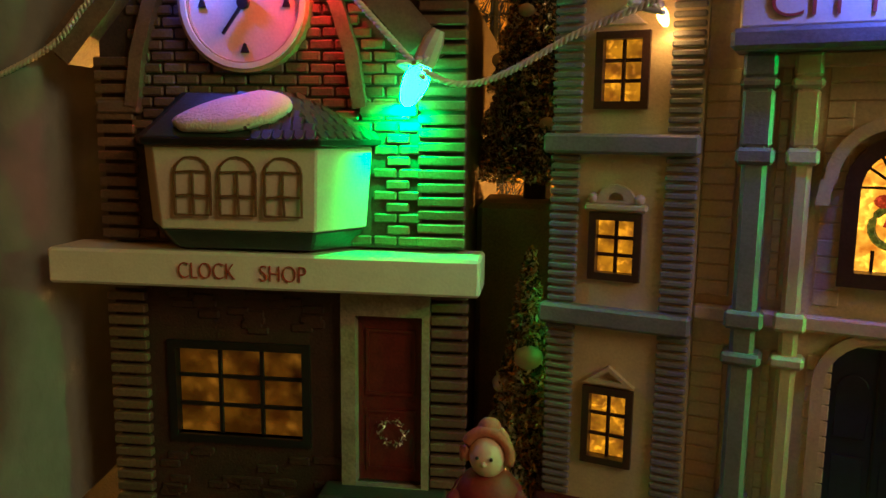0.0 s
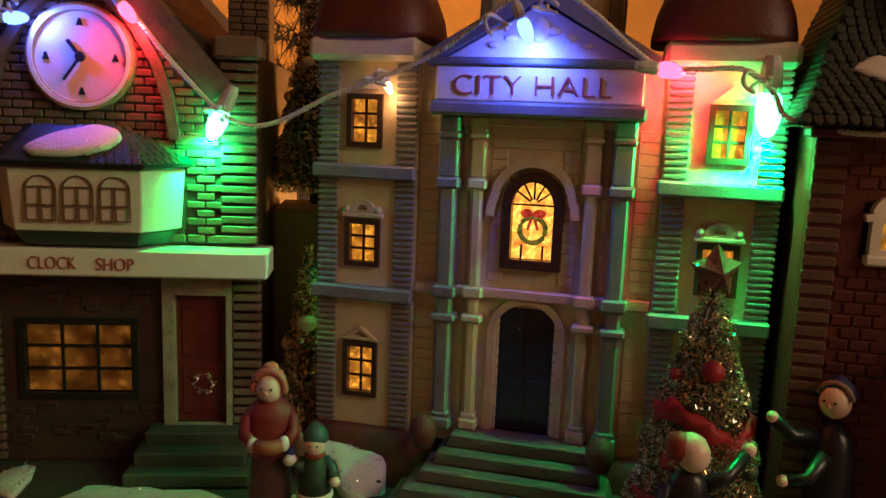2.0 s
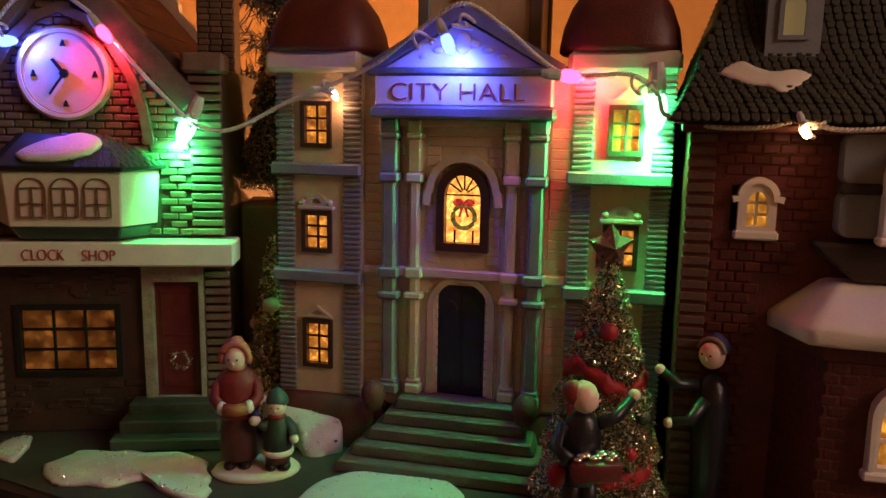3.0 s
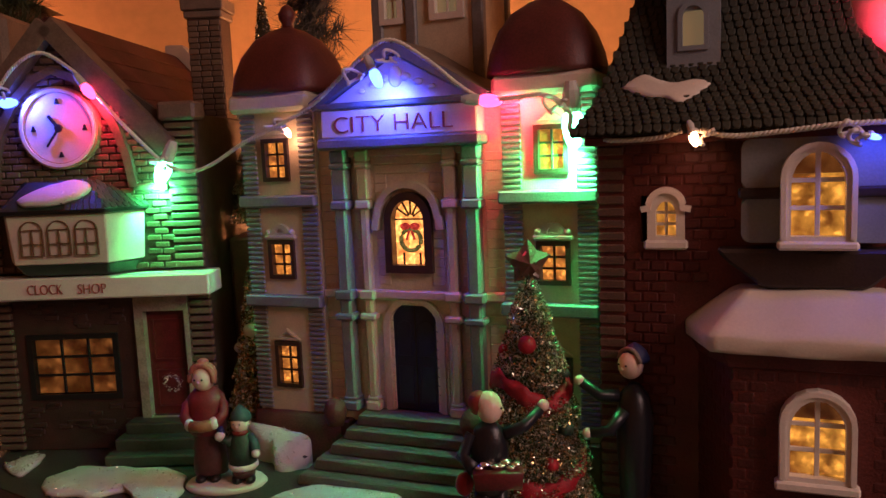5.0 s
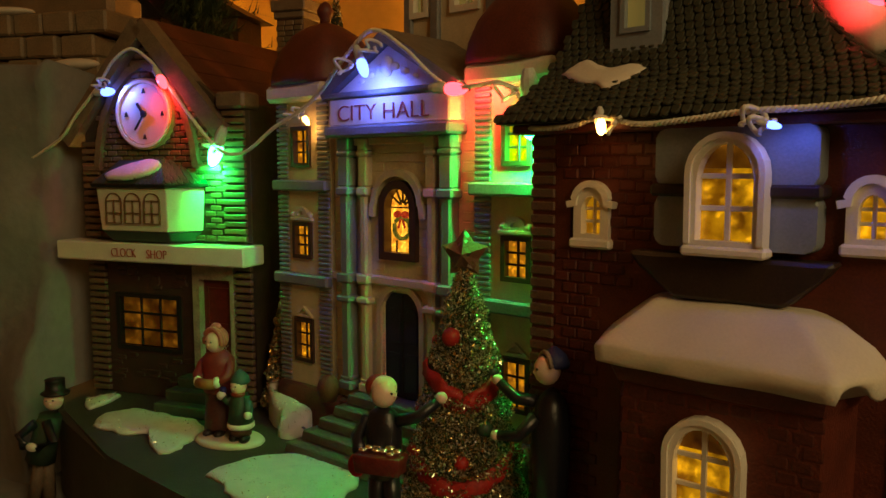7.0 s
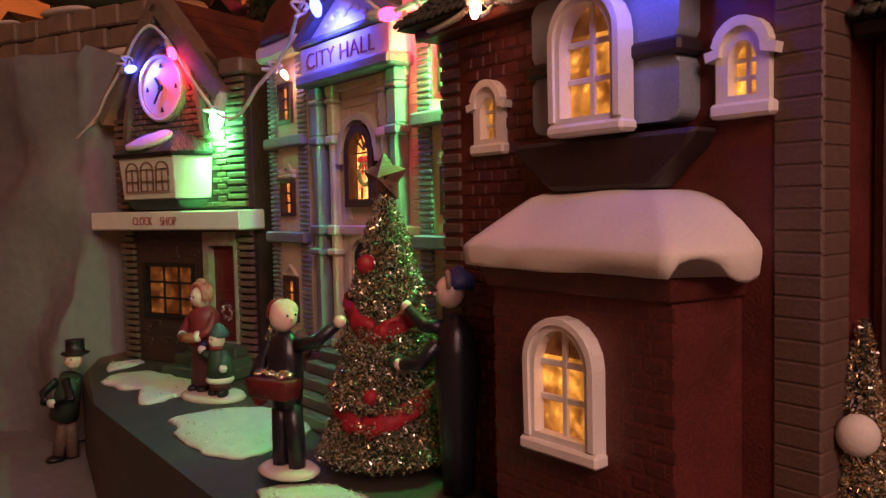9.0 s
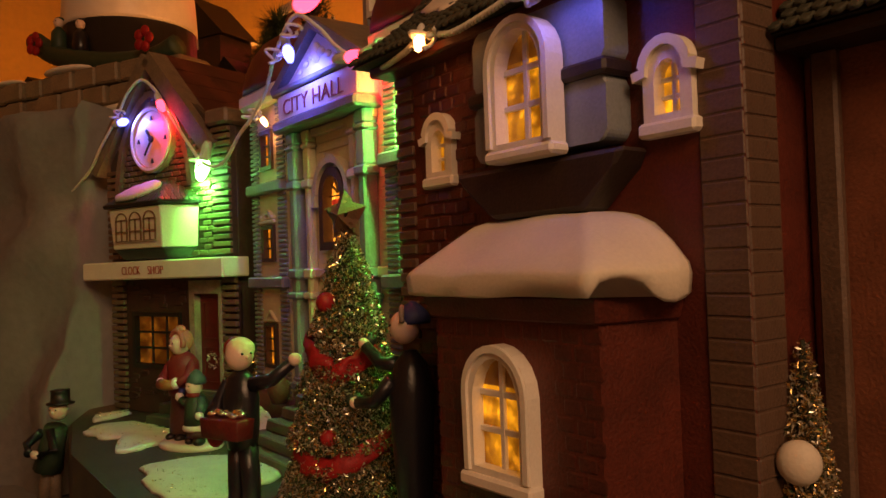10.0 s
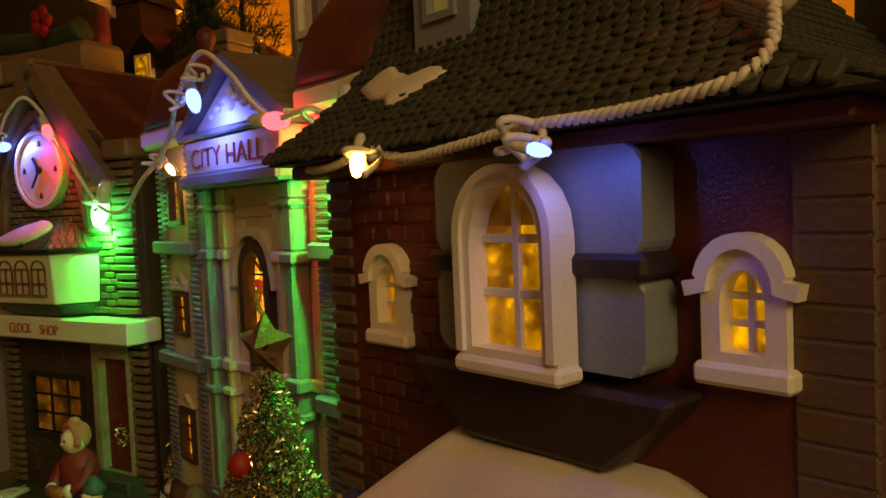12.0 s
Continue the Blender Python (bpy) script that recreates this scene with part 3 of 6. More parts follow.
        part("glazing_bar", band([(c + 1.4 * math.cos(r), 141.6 + 1.4 * math.sin(r)), (c + 7.4 * math.cos(r), 141.6 + 7.4 * math.sin(r))], 0.55, -3.6, -2.8), BROWNFRAME, frame_)
    part("fan_hub", prism(arch(c - 6.8, c + 6.8, 141.0, 141.6, 0.2, 4), -3.6, -2.6, 0.1), BROWNFRAME, frame_)
    for u in (54.8, 61.6):
        part("glazing_bar", box(u - 0.35, u + 0.35, -3.6, -2.9, 124, 128.4, 0.1), BROWNFRAME, frame_)
    wr_ = bmesh.new()
    ringpts = [L(c + 4.1 * math.cos(a), -2.7, 133.4 + 4.1 * math.sin(a)) for a in (2 * math.pi * i / 20 for i in range(21))]
    tube(ringpts, 0.0009, 6, wr_)
    part("wreath", wr_, WREATHGLOW, frame_, "small green wreath", smooth=True)
    bw = bmesh.new()
    for s in (-1, 1):
        ball(L(c + s * 2.0, -2.3, 138.6), 0.0016, (1.3, 0.6, 0.9), bw)
        tube([L(c + s * 0.3, -2.4, 138), L(c + s * 1.6, -2.4, 133.4)], 0.0005, 6, bw)
    part("bow", bw, BOWGLOW, frame_, "red bow")
    hood = [(c - 13.4, 137.6), (c - 12.8, 142.4)] + [(c + 12.2 * math.cos(a), 142.6 + 12.0 * math.sin(a)) for a in (math.pi * (1 - i / 14) for i in range(15))] + [(c + 12.8, 142.4), (c + 13.4, 137.6)]
    part("arch_hood", band(hood, 2.6, -2.4, 1.2), CREAM, p)
    # arched door
    door = part("door", prism(arch(47.9, 68.7, 66.2, 109.6, 10.4, 14), -5.2, -2.9, 0.2), NAVY, p, "dark navy arched double door")
    part("door_seam", box(c - 0.3, c + 0.3, -2.9, -2.6, 66.4, 107.6, 0.1), BLACKISH, door)
    for s in (-1, 1):
        part("door_panel", prism(arch(c + s * 4.6 - 3, c + s * 4.6 + 3, 88, 102, 3), -2.9, -2.5, 0.15), NAVY, door)
        part("door_panel", box(c + s * 4.6 - 3, c + s * 4.6 + 3, -2.9, -2.5, 69, 84, 0.15), NAVY, door)
    dh = [(c - 11.4, 66.2)] + [(c + 11.4 * math.cos(a), 99.4 + 11.2 * math.sin(a)) for a in (math.pi * (1 - i / 14) for i in range(15))] + [(c + 11.4, 66.2)]
    part("door_arch", band(dh, 2.4, -3.4, -0.7), CREAM, p)
    # entablature, sign and pediment
    part("lintel", box(25.8, mir(25.8), -6, 8.4, 168.3, 172.6, 0.9), GREYBLUE, p)
    sign = part("sign_board", box(27.2, mir(27.2), -20, 6.2, 172.7, 183.2, 0.5), WHITE, p, "white sign board with red lettering")
    lettering("lettering", "CITY HALL", sign, 33.0, 80.2, 174.6, 180.4, 6.45, TEXTRED, 0.00017)
    part("pediment_base", box(26.0, mir(26.0), -20, 7.6, 183.3, 185.6, 0.6), GREYBLUE, p)
    part("tympanum", prism([(30, 185.7), (mir(30), 185.7), (c, 201.5)], -20, 4.2, 0.3), WHITE, p)
    for s in (-1, 1):
        part("raking_cornice", band([(c + s * 34.5, 184.6), (c, 204.6)], 3.8, -18, 7.2), GREYBLUE, p)
        part("roof_slope", band([(c + s * 33.4, 186.6), (c, 206.6)], 1.4, -62, 7.0), TRIMBROWN, p)
        sc = bmesh.new()
        for k in range(3):
            ball(L(c + s * (3.5 + 5.2 * k), 4.6, 193.5 - 2.0 * k), 0.0019 - 0.0003 * k, (1.3, 0.6, 0.8), sc)
        part("scroll_relief", sc, WHITE, p, smooth=True)
    part("crest", ball(L(c, 4.8, 193.8), 0.0032, (0.9, 0.5, 1.2)), WHITE, p, smooth=True)
    # tower with corner posts and small windows
    t0, t1 = 33.5, 79.0
    part("tower", wall(t0, t1, 186.2, 300, -36, -33, [(59.5, 71, 221, 245), (37.4, 44.6, 221, 245)]), CREAM, p)
    part("tower_side", box(t1 - 3, t1, -70, -36.1, 186.2, 300, 0.3), SIDING, p)
    part("tower_side", box(t0, t0 + 3, -70, -36.1, 186.2, 300, 0.3), SIDING, p)
    part("tower_back", box(t0, t1, -73, -70.1, 186.2, 300, 0.3), CREAM, p)
    part("tower_roof", box(t0 - 3, t1 + 3, -76, -30, 300.1, 304, 0.8), ROOFRED, p)
    for u, n in ((t0 + 1, -34), (t1 - 1, -34), (t1 - 1, -69), (49.8, -33.4)):
        part("corner_post", box(u - 2.4, u + 2.4, n - 2.4, n + 2.4, 186.2, 299.8, 0.6), GREYBLUE, p)
    window(p, 57.8, 72.4, 218.5, 246, -33, PALEPANE, WHITE, 2.6, 1.6, 1.6, 2, 3)
    window(p, 35.8, 46.2, 218.5, 246, -33, PALEPANE, WHITE, 2.4, 1.6, 1.6, 2, 3)
    # front steps with slanting cheeks
    for i, (a, b, n, z) in enumerate(((18.5, mir(18.5), 25.5, 47.6), (23.0, mir(23.0), 20.5, 52.2), (27.5, mir(27.5), 15.6, 56.8), (31.5, mir(31.5), 11.0, 61.4), (35.0, mir(35.0), 6.8, 66.0))):
        part("step", prism([(a, z - 4.5), (b, z - 4.5), (b - 1.5, z), (a + 1.5, z)], -5.4, n, 0.5), STEPGREY, p, "grey step")
    for u in (30.0, mir(30.0)):
        part("shrub_tub", lathe([(0.003, 0), (0.0044, 0.004), (0.0046, 0.006), (0.0038, 0.0085), (0.002, 0.0105), (0.0002, 0.011)], L(u - 2, 9.6, 62), 18), MOUND, p, smooth=True)

build_city_hall(city_hall)

# ---------- clock shop ----------
clock_shop = base_of("clock_shop", pose(-0.0391, 0.19355, 0.043, 0, 0, -6), "brown brick porcelain clock shop with a gabled front", "miniature building")

def build_clock_shop(p):
    ac = -12.6                                   # the gable's middle
    part("upper_wall", prism([(-52, 122), (43, 122), (43, 186), (31, 186), (ac, 219), (-52, 179)], -4, -0.6, 0.2), MORTAR, p)
    part("lower_wall", wall(-52, 43, 43.5, 113, -5.5, -2.2, [(-35.2, 0.2, 68.5, 92.8), (15, 33, 58, 104)]), STUCCO, p)
    part("side_wall", box(40, 43, -132, -4.1, 43.5, 186, 0.4), MORTAR, p)
    part("side_wall", box(-52, -49, -132, -4.1, 43.5, 178, 0.4), MORTAR, p)
    part("back_wall", box(-52, 43, -136, -132.1, 43.5, 180, 0.4), MORTAR, p)
    # corner pillars of narrow ridged bricks
    for a, b in ((31.6, 43.6), (-52.8, -42.6)):
        strip_column(p, a, b, 122.4, 183 if a > 0 else 170, -0.6, 3.3, BRICKBROWN, "brick", 2.0)
    for a, b in ((35.0, 44.6), (-53.2, -42.6)):
        strip_column(p, a, b, 44, 112, -2.2, 3.3, BRICKBROWN, "brick", 2.4)
    part("pillar_cap", box(29.6, 45.2, -10, 3.4, 183.4, 191.0, 1.2), TRIMBROWN, p)
    # beam over the shop front
    beam = part("beam", box(-63.0, 48.2, -6, 10.2, 112.0, 121.2, 0.7), WHITE, p, "white beam with red lettering")
    lettering("lettering", "CLOCK", beam, -27.4, -12.6, 114.6, 118.6, 10.5, TEXTRED, 0.0002)
    lettering("lettering", "SHOP", beam, -6.2, 5.6, 114.4, 118.4, 10.5, TEXTRED, 0.0002)
    # gable boards
    for s, u in ((-1, -60.5), (1, 33.0)):
        z = 224.5 - abs(u - ac) * 1.14
        part("barge_board", band([(u, z), (ac, 223.5)], 8.0, -6, 4.6), TRIMBROWN, p)
        roof = part("roof_slope", band([(ac + s * 50, 226.5 - 50 * 1.14), (ac, 226.5)], 2.2, -136, 1.0), SHOPROOF, p, "dark brown-red planked roof")
        for k in range(13):
            uu = ac + s * (4 + 3.6 * k)
            zz = 228.6 - abs(uu - ac) * 1.14
            part("roof_board", band([(uu - s * 1.75, zz + 1.75 * 1.14), (uu + s * 1.75, zz - 1.75 * 1.14)], 1.0 + 0.25 * (k % 2), -135, 0.6), SHOPROOF, roof)
    rp = [(ac - 4, 233), (ac + 6, 233), (ac + 12, 226), (ac + 12, 221), (ac + 58, 172), (ac + 58, 162), (ac - 4, 224)]
    part("rear_parapet", prism(rp, -139, -131, 0.5), SNOWPLAIN, p, "cream rear gable board with snow")
    # curved arch moulding round the clock
    hoop = [(17.2, 157.0), (15.2, 170), (11.4, 182), (4.5, 194), (-4, 202), (ac, 205.5)]
    hoop = hoop + [(2 * ac - u, z) for u, z in hoop[-2::-1]]
    part("arch_moulding", band(hoop, 3.4, -0.6, 2.6), TRIMBROWN, p)
    part("arch_foot", box(17.0, 31.4, -0.6, 2.2, 155.2, 158.4, 0.5), TRIMBROWN, p)
    part("arch_foot", box(-52, -40.6, -0.6, 2.2, 155.2, 158.4, 0.5), TRIMBROWN, p)
    # clock
    cc = (-11.6, 182.2)
    circle = lambda r, k=40: [(cc[0] + r * math.cos(2 * math.pi * i / k), cc[1] + r * math.sin(2 * math.pi * i / k)) for i in range(k)]
    clock = part("clock", ring(circle(16.8), circle(14.2), -0.6, 3.2), BRASSRIM, p, "round cream clock showing about twenty to eleven")
    part("rim", ring(circle(15.9), circle(14.6), 3.2, 3.9), WHITE, clock)
    part("face", prism(circle(14.4), 0, 2.2, 0), CLOCKFACE, clock)
    for a in (0, 90, 180, 270):
        r = math.radians(a)
        x, z = cc[0] + 10.8 * math.cos(r), cc[1] + 10.8 * math.sin(r)
        part("hour_mark", prism([(x - 1.1, z - 1.1), (x + 1.1, z - 1.1), (x + 0.3, z + 1.2), (x - 0.3, z + 1.2)], 2.2, 2.7, 0.1), BLACKISH, clock)
    for a, ln, w in ((127, 6.4, 1.2), (234, 9.2, 0.75)):
        r = math.radians(a)
        part("clock_hand", band([(cc[0], cc[1]), (cc[0] + ln * 0.5 * math.cos(r), cc[1] + ln * 0.5 * math.sin(r)), (cc[0] + ln * math.cos(r), cc[1] + ln * math.sin(r))], w, 2.6, 3.2), BLACKISH, clock)
    part("hand_hub", prism([(cc[0] + 1.7 * math.cos(i * 0.785), cc[1] + 1.7 * math.sin(i * 0.785)) for i in range(8)], 2.3, 3.5, 0.2), BLACKISH, clock)
    # oriel bay
    fp = lambda z, g=0.0: [L(-41 - g, -0.6, z), L(-31 - g * 0.6, 14.5 + g, z), L(9.8 + g * 0.6, 14.5 + g, z), L(20 + g, -0.6, z)]
    ob = bmesh.new()
    solid(ob, fp(127.2, -1.6), fp(147.6))
    oriel = part("oriel", bevel(ob, 0.4), OFFWHITE, p, "off-white bay with three engraved arched windows")
    lw = bmesh.new()
    solid(lw, [v + Vector((0, 0.0006, 0)) for v in fp(121.95, -5.5)], fp(127.1, -1.9))
    part("oriel_base", bevel(lw, 0.5), GREENROOF, oriel)
    rf = bmesh.new()
    solid(rf, fp(147.7, 2.2), fp(149.6, 2.6))
    part("oriel_eave", bevel(rf, 0.4), BLACKISH, oriel)
    rf = bmesh.new()
    solid(rf, fp(149.7, 1.8), [L(-31, -0.6, 160.6), L(-27, 2.6, 160.6), L(-4, 2.6, 160.6), L(1, -0.6, 160.6)])
    part("oriel_roof", rf, GREENROOF, oriel, "dark green shingled bay roof")
    tile = mesh_of("shingle", prism([(-1.25, G - 0.7), (-0.7, G - 1.5), (0, G - 1.8), (0.7, G - 1.5), (1.25, G - 0.7), (1.25, G + 1.4), (-1.25, G + 1.4)], -0.3, 0.7, 0.25), GREENROOF)
    low, top = fp(149.7, 1.8), [L(-31, -0.6, 160.6), L(-27, 2.6, 160.6), L(-4, 2.6, 160.6), L(1, -0.6, 160.6)]
    for c0, c1, d0, d1, start in ((low[1], low[2], top[1], top[2], 0.60), (low[2], low[3], top[2], top[3], 0.0)):
        for j in range(7):
            f = (j + 0.3) / 7
            a, b = c0.lerp(d0, f), c1.lerp(d1, f)
            ax = (b - a).normalized()
            up = (d0 - c0 - ax * (d0 - c0).dot(ax)).normalized()
            turn = Matrix((ax, up.cross(ax), up)).transposed()
            count = int((b - a).length / 0.0026)
            for i in range(count):
                g = (i + 0.5 + 0.4 * (j % 2)) / max(count, 1)
                if start <= g <= 1:
                    q = piece("shingle", tile, oriel, a.lerp(b, g))
                    q.rotation_euler = (turn @ Euler((0.22, random.uniform(-0.12, 0.12), 0)).to_matrix()).to_euler()
    for i in range(3):
        m = -21.1 + i * 11.3
        wob = lambda pts, sd: [(u + 0.22 * noise.noise(Vector((u * 0.9, z * 0.9, sd))), z + 0.22 * noise.noise(Vector((z * 0.9, u * 0.9, sd + 5)))) for u, z in pts]
        ar = arch(m - 4.5, m + 4.5, 131.0, 145.0, 3.8, 8)
        part("engraved_window", band(wob([p_ for p_ in ar] + [ar[0]], i), 0.5, 14.0, 14.75), LINEBROWN, oriel)
        part("engraved_line", band(wob([(m + 0.2, 131), (m, 136), (m + 0.1, 141.6)], i + 9), 0.4, 14.0, 14.75), LINEBROWN, oriel)
        for z in (135.6, 141.4):
            part("engraved_line", band(wob([(m - 4.2, z), (m, z + 0.2), (m + 4.2, z)], i + z), 0.45, 14.0, 14.75), LINEBROWN, oriel)
    # flat glittering snow lying on the bay roof
    sc = bmesh.new()
    mid = L(-11.6, 10.6, 154.2)
    up = Vector((0, 13.7, 10.9)).normalized()
    out = Vector((0, -10.9, 13.7)).normalized()
    along = Vector((13.8, 0, 0)) + up * 4.0
    across = up * 6.0 - Vector((1.6, 0, 0))
    rows = []
    for w, h in ((1.0, -0.6), (0.99, 0.6), (0.93, 1.3), (0.7, 1.9), (0.35, 2.2)):
        rows.append([sc.verts.new(mid + (along * math.cos(a) * w * (1 + 0.06 * noise.noise(Vector((math.cos(a) * 2, math.sin(a) * 2, 1)))) + across * math.sin(a) * (1 + 0.25 * math.cos(a)) * w * (1 + 0.14 * noise.noise(Vector((math.cos(a) * 3, math.sin(a) * 3, 7)))) + out * (h + 1.2)) / 1000) for a in (2 * math.pi * k / 40 for k in range(40))])
    for r0, r1 in zip(rows, rows[1:]):
        for k in range(40):
            sc.faces.new((r0[k], r0[(k + 1) % 40], r1[(k + 1) % 40], r1[k]))
    sc.faces.new(rows[-1]), sc.faces.new(rows[0][::-1])
    bmesh.ops.recalc_face_normals(sc, faces=sc.faces)
    part("snow_cap", sc, SNOW, p, "glittering snow lying on the bay roof", smooth=True)
    # shop window, door, steps
    w = window(p, -37.4, 2.4, 66.3, 95.0, -2.2, AMBERDIM, BLACKISH, 2.2, 1.0, 2.0, 3, 3, bar=0.55, label="dark-framed shop window dimly lit amber")
    fr = part("door_frame", ring([(11.4, 57.6), (34.8, 57.6), (34.8, 110.6), (11.4, 110.6)], [(15.2, 57.7), (32.8, 57.7), (32.8, 104.2), (15.2, 104.2)], -5, 0.4), DOORTRIM, p, "chipped off-white door frame")
    dr = part("door", box(15.0, 33.0, -5.6, -3.4, 57.8, 104.4, 0.2), MAROON, p, "dark red door with a small wreath")
    for z0, z1 in ((61, 78), (82, 100)):
        part("door_panel", ring([(17.4, z0), (30.6, z0), (30.6, z1), (17.4, z1)], [(18.2, z0 + 0.8), (29.8, z0 + 0.8), (29.8, z1 - 0.8), (18.2, z1 - 0.8)], -3.4, -2.8), MAROON, dr)
    wb = bmesh.new()
    for i in range(90):
        a = 2 * math.pi * i / 90
        r = 3.3 + random.uniform(-0.9, 0.9)
        o = L(24.6 + r * math.cos(a), -2.2 + random.uniform(-0.5, 0.7), 72.2 + r * math.sin(a))
        s = 0.0007
        wb.faces.new([wb.verts.new(o + Vector([random.uniform(-s, s) for _ in range(3)])) for _ in range(3)])
    part("wreath", wb, FLAKESILVER, dr, "small tinsel wreath")
    for n, z, a, b in ((20, 48.2, 2.5, 43.5), (14, 53.0, 4.5, 41.5), (7.5, 57.6, 6.5, 39.5)):
        part("step", box(a, b, -2.1, n, 43.4, z, 0.6), STEPGREEN, p, "green-grey step")
    # chimney
    ch = part("chimney", box(23.5, 39.5, -74, -58, 150, 241, 0.5), STUCCO, p, "brown brick chimney with a stepped cap")
    for z0, z1, g in ((234, 237.5, 1.2), (237.6, 243.6, 2.2)):
        part("chimney_cap", box(23.5 - g, 39.5 + g, -74 - g, -58 + g, z0, z1, 0.6), TRIMBROWN, ch)
    for u in (28.5, 34.5):
        part("chimney_pot", lathe([(0.0018, 0), (0.0022, 0.003), (0.0016, 0.0045)], L(u, -66, 243.6), 10), STUCCO, ch)
    br = mesh_of("brick", box(-2.4, 2.4, 0, 0.8, G - 1.2, G + 1.2, 0.3), BRICKBROWN)
    for j in range(26):
        for i in range(3):
            piece("brick", br, ch, L(26.2 + i * 5.3 + (j % 2) * 0.6 - 0.3, -58, 165.5 + j * 2.65))
    # brickwork of the upper front
    br = mesh_of("brick", box(-2.95, 2.95, 0, 1.0, G - 1.18, G + 1.18, 0.4), BRICKBROWN)
    j = 0
    z = 124.0
    while z < 214:
        u = -40.8 + (j % 2) * 3.2
        while u < 31:
            top = 216 - abs(u - ac) * 1.1
            if z < top - 2 and not (-42 < u < 21 and 126 < z < 150) and math.hypot(u - cc[0], z - cc[1]) > 15 and u < 30.2:
                piece("brick", br, p, L(u + random.uniform(-0.15, 0.15), -0.6, z + random.uniform(-0.1, 0.1)))
            u += 6.4
        z += 2.85
        j += 1
    # broken courses above and below the shop window, under the same dark wash as the wall
    br = mesh_of("brick", box(-2.95, 2.95, 0, 1.0, G - 1.18, G + 1.18, 0.4), STUCCO)
    for k in range(46):
        u = random.uniform(-40, 9)
        z = random.choice((random.uniform(98, 110), random.uniform(48, 64)))
        piece("brick", br, p, L(u, -2.6, z))

build_clock_shop(clock_shop)

# ---------- red brick house ----------
brick_house = base_of("brick_house", pose(0.159, 0.097, 0.043, 0, 0, -25), "red brick porcelain house with a green flared roof", "miniature building")
ROOF_ROWS = ((168.6, -17, 99, 11), (171.2, -15.6, 92, 9.2), (176.6, -12.6, 82, 1.8), (183, -10, 73, -5.6), (191, -7.6, 65.5, -10.6), (198, -4.8, 60.5, -13), (213, 0.5, 57, -15.6), (228, 4, 55, -17.4), (248, 7, 53, -19), (275, 9, 51, -20.5))

def roof_at(z):
    for a, b in zip(ROOF_ROWS, ROOF_ROWS[1:]):
        if a[0] <= z <= b[0]:
            f = (z - a[0]) / (b[0] - a[0])
            return [a[i] + (b[i] - a[i]) * f for i in range(1, 4)] + [math.atan2(b[0] - a[0], a[3] - b[3]), math.atan2(b[0] - a[0], b[1] - a[1]), math.atan2(b[0] - a[0], a[2] - b[2])]
    return [*ROOF_ROWS[-1][1:], 1.5, 1.5, 1.5]

def bay(z, g):
    return [L(19 - g, 0.1, z), L(29 - 1.1 * g, 18 + g, z), L(76 + 0.7 * g, 18 + g, z), L(79 + g, 0.1, z)]

def crowned_window(p, u0, u1, z0, z1, n):
    w = window(p, u0, u1, z0, z1, n, YELLOWPANE, WHITE, 2.5, 2.6, 0.6, 2, 3, rise=4.8, bar=0.45, label="white arched window with a crowned head and sill")
    m, r = (u0 + u1) / 2, (u1 - u0) / 2
    part("sill", box(u0 - 1.0, u1 + 1.0, n, n + 3.6, z0 - 1.6, z0 + 1.2, 0.6), WHITE, w)
    hood = [(u0 - 1.8, z1 - 4.9), (u0 + 0.6, z1 - 4.4)] + [(m + (r - 0.3) * math.cos(a), z1 - 4.6 + 5.6 * math.sin(a)) for a in (math.pi * (0.92 - 0.84 * i / 10) for i in range(11))] + [(u1 - 0.6, z1 - 4.4), (u1 + 1.8, z1 - 4.9)]
    part("window_hood", band(hood, 1.9, n, n + 3.6), WHITE, w)
    return w

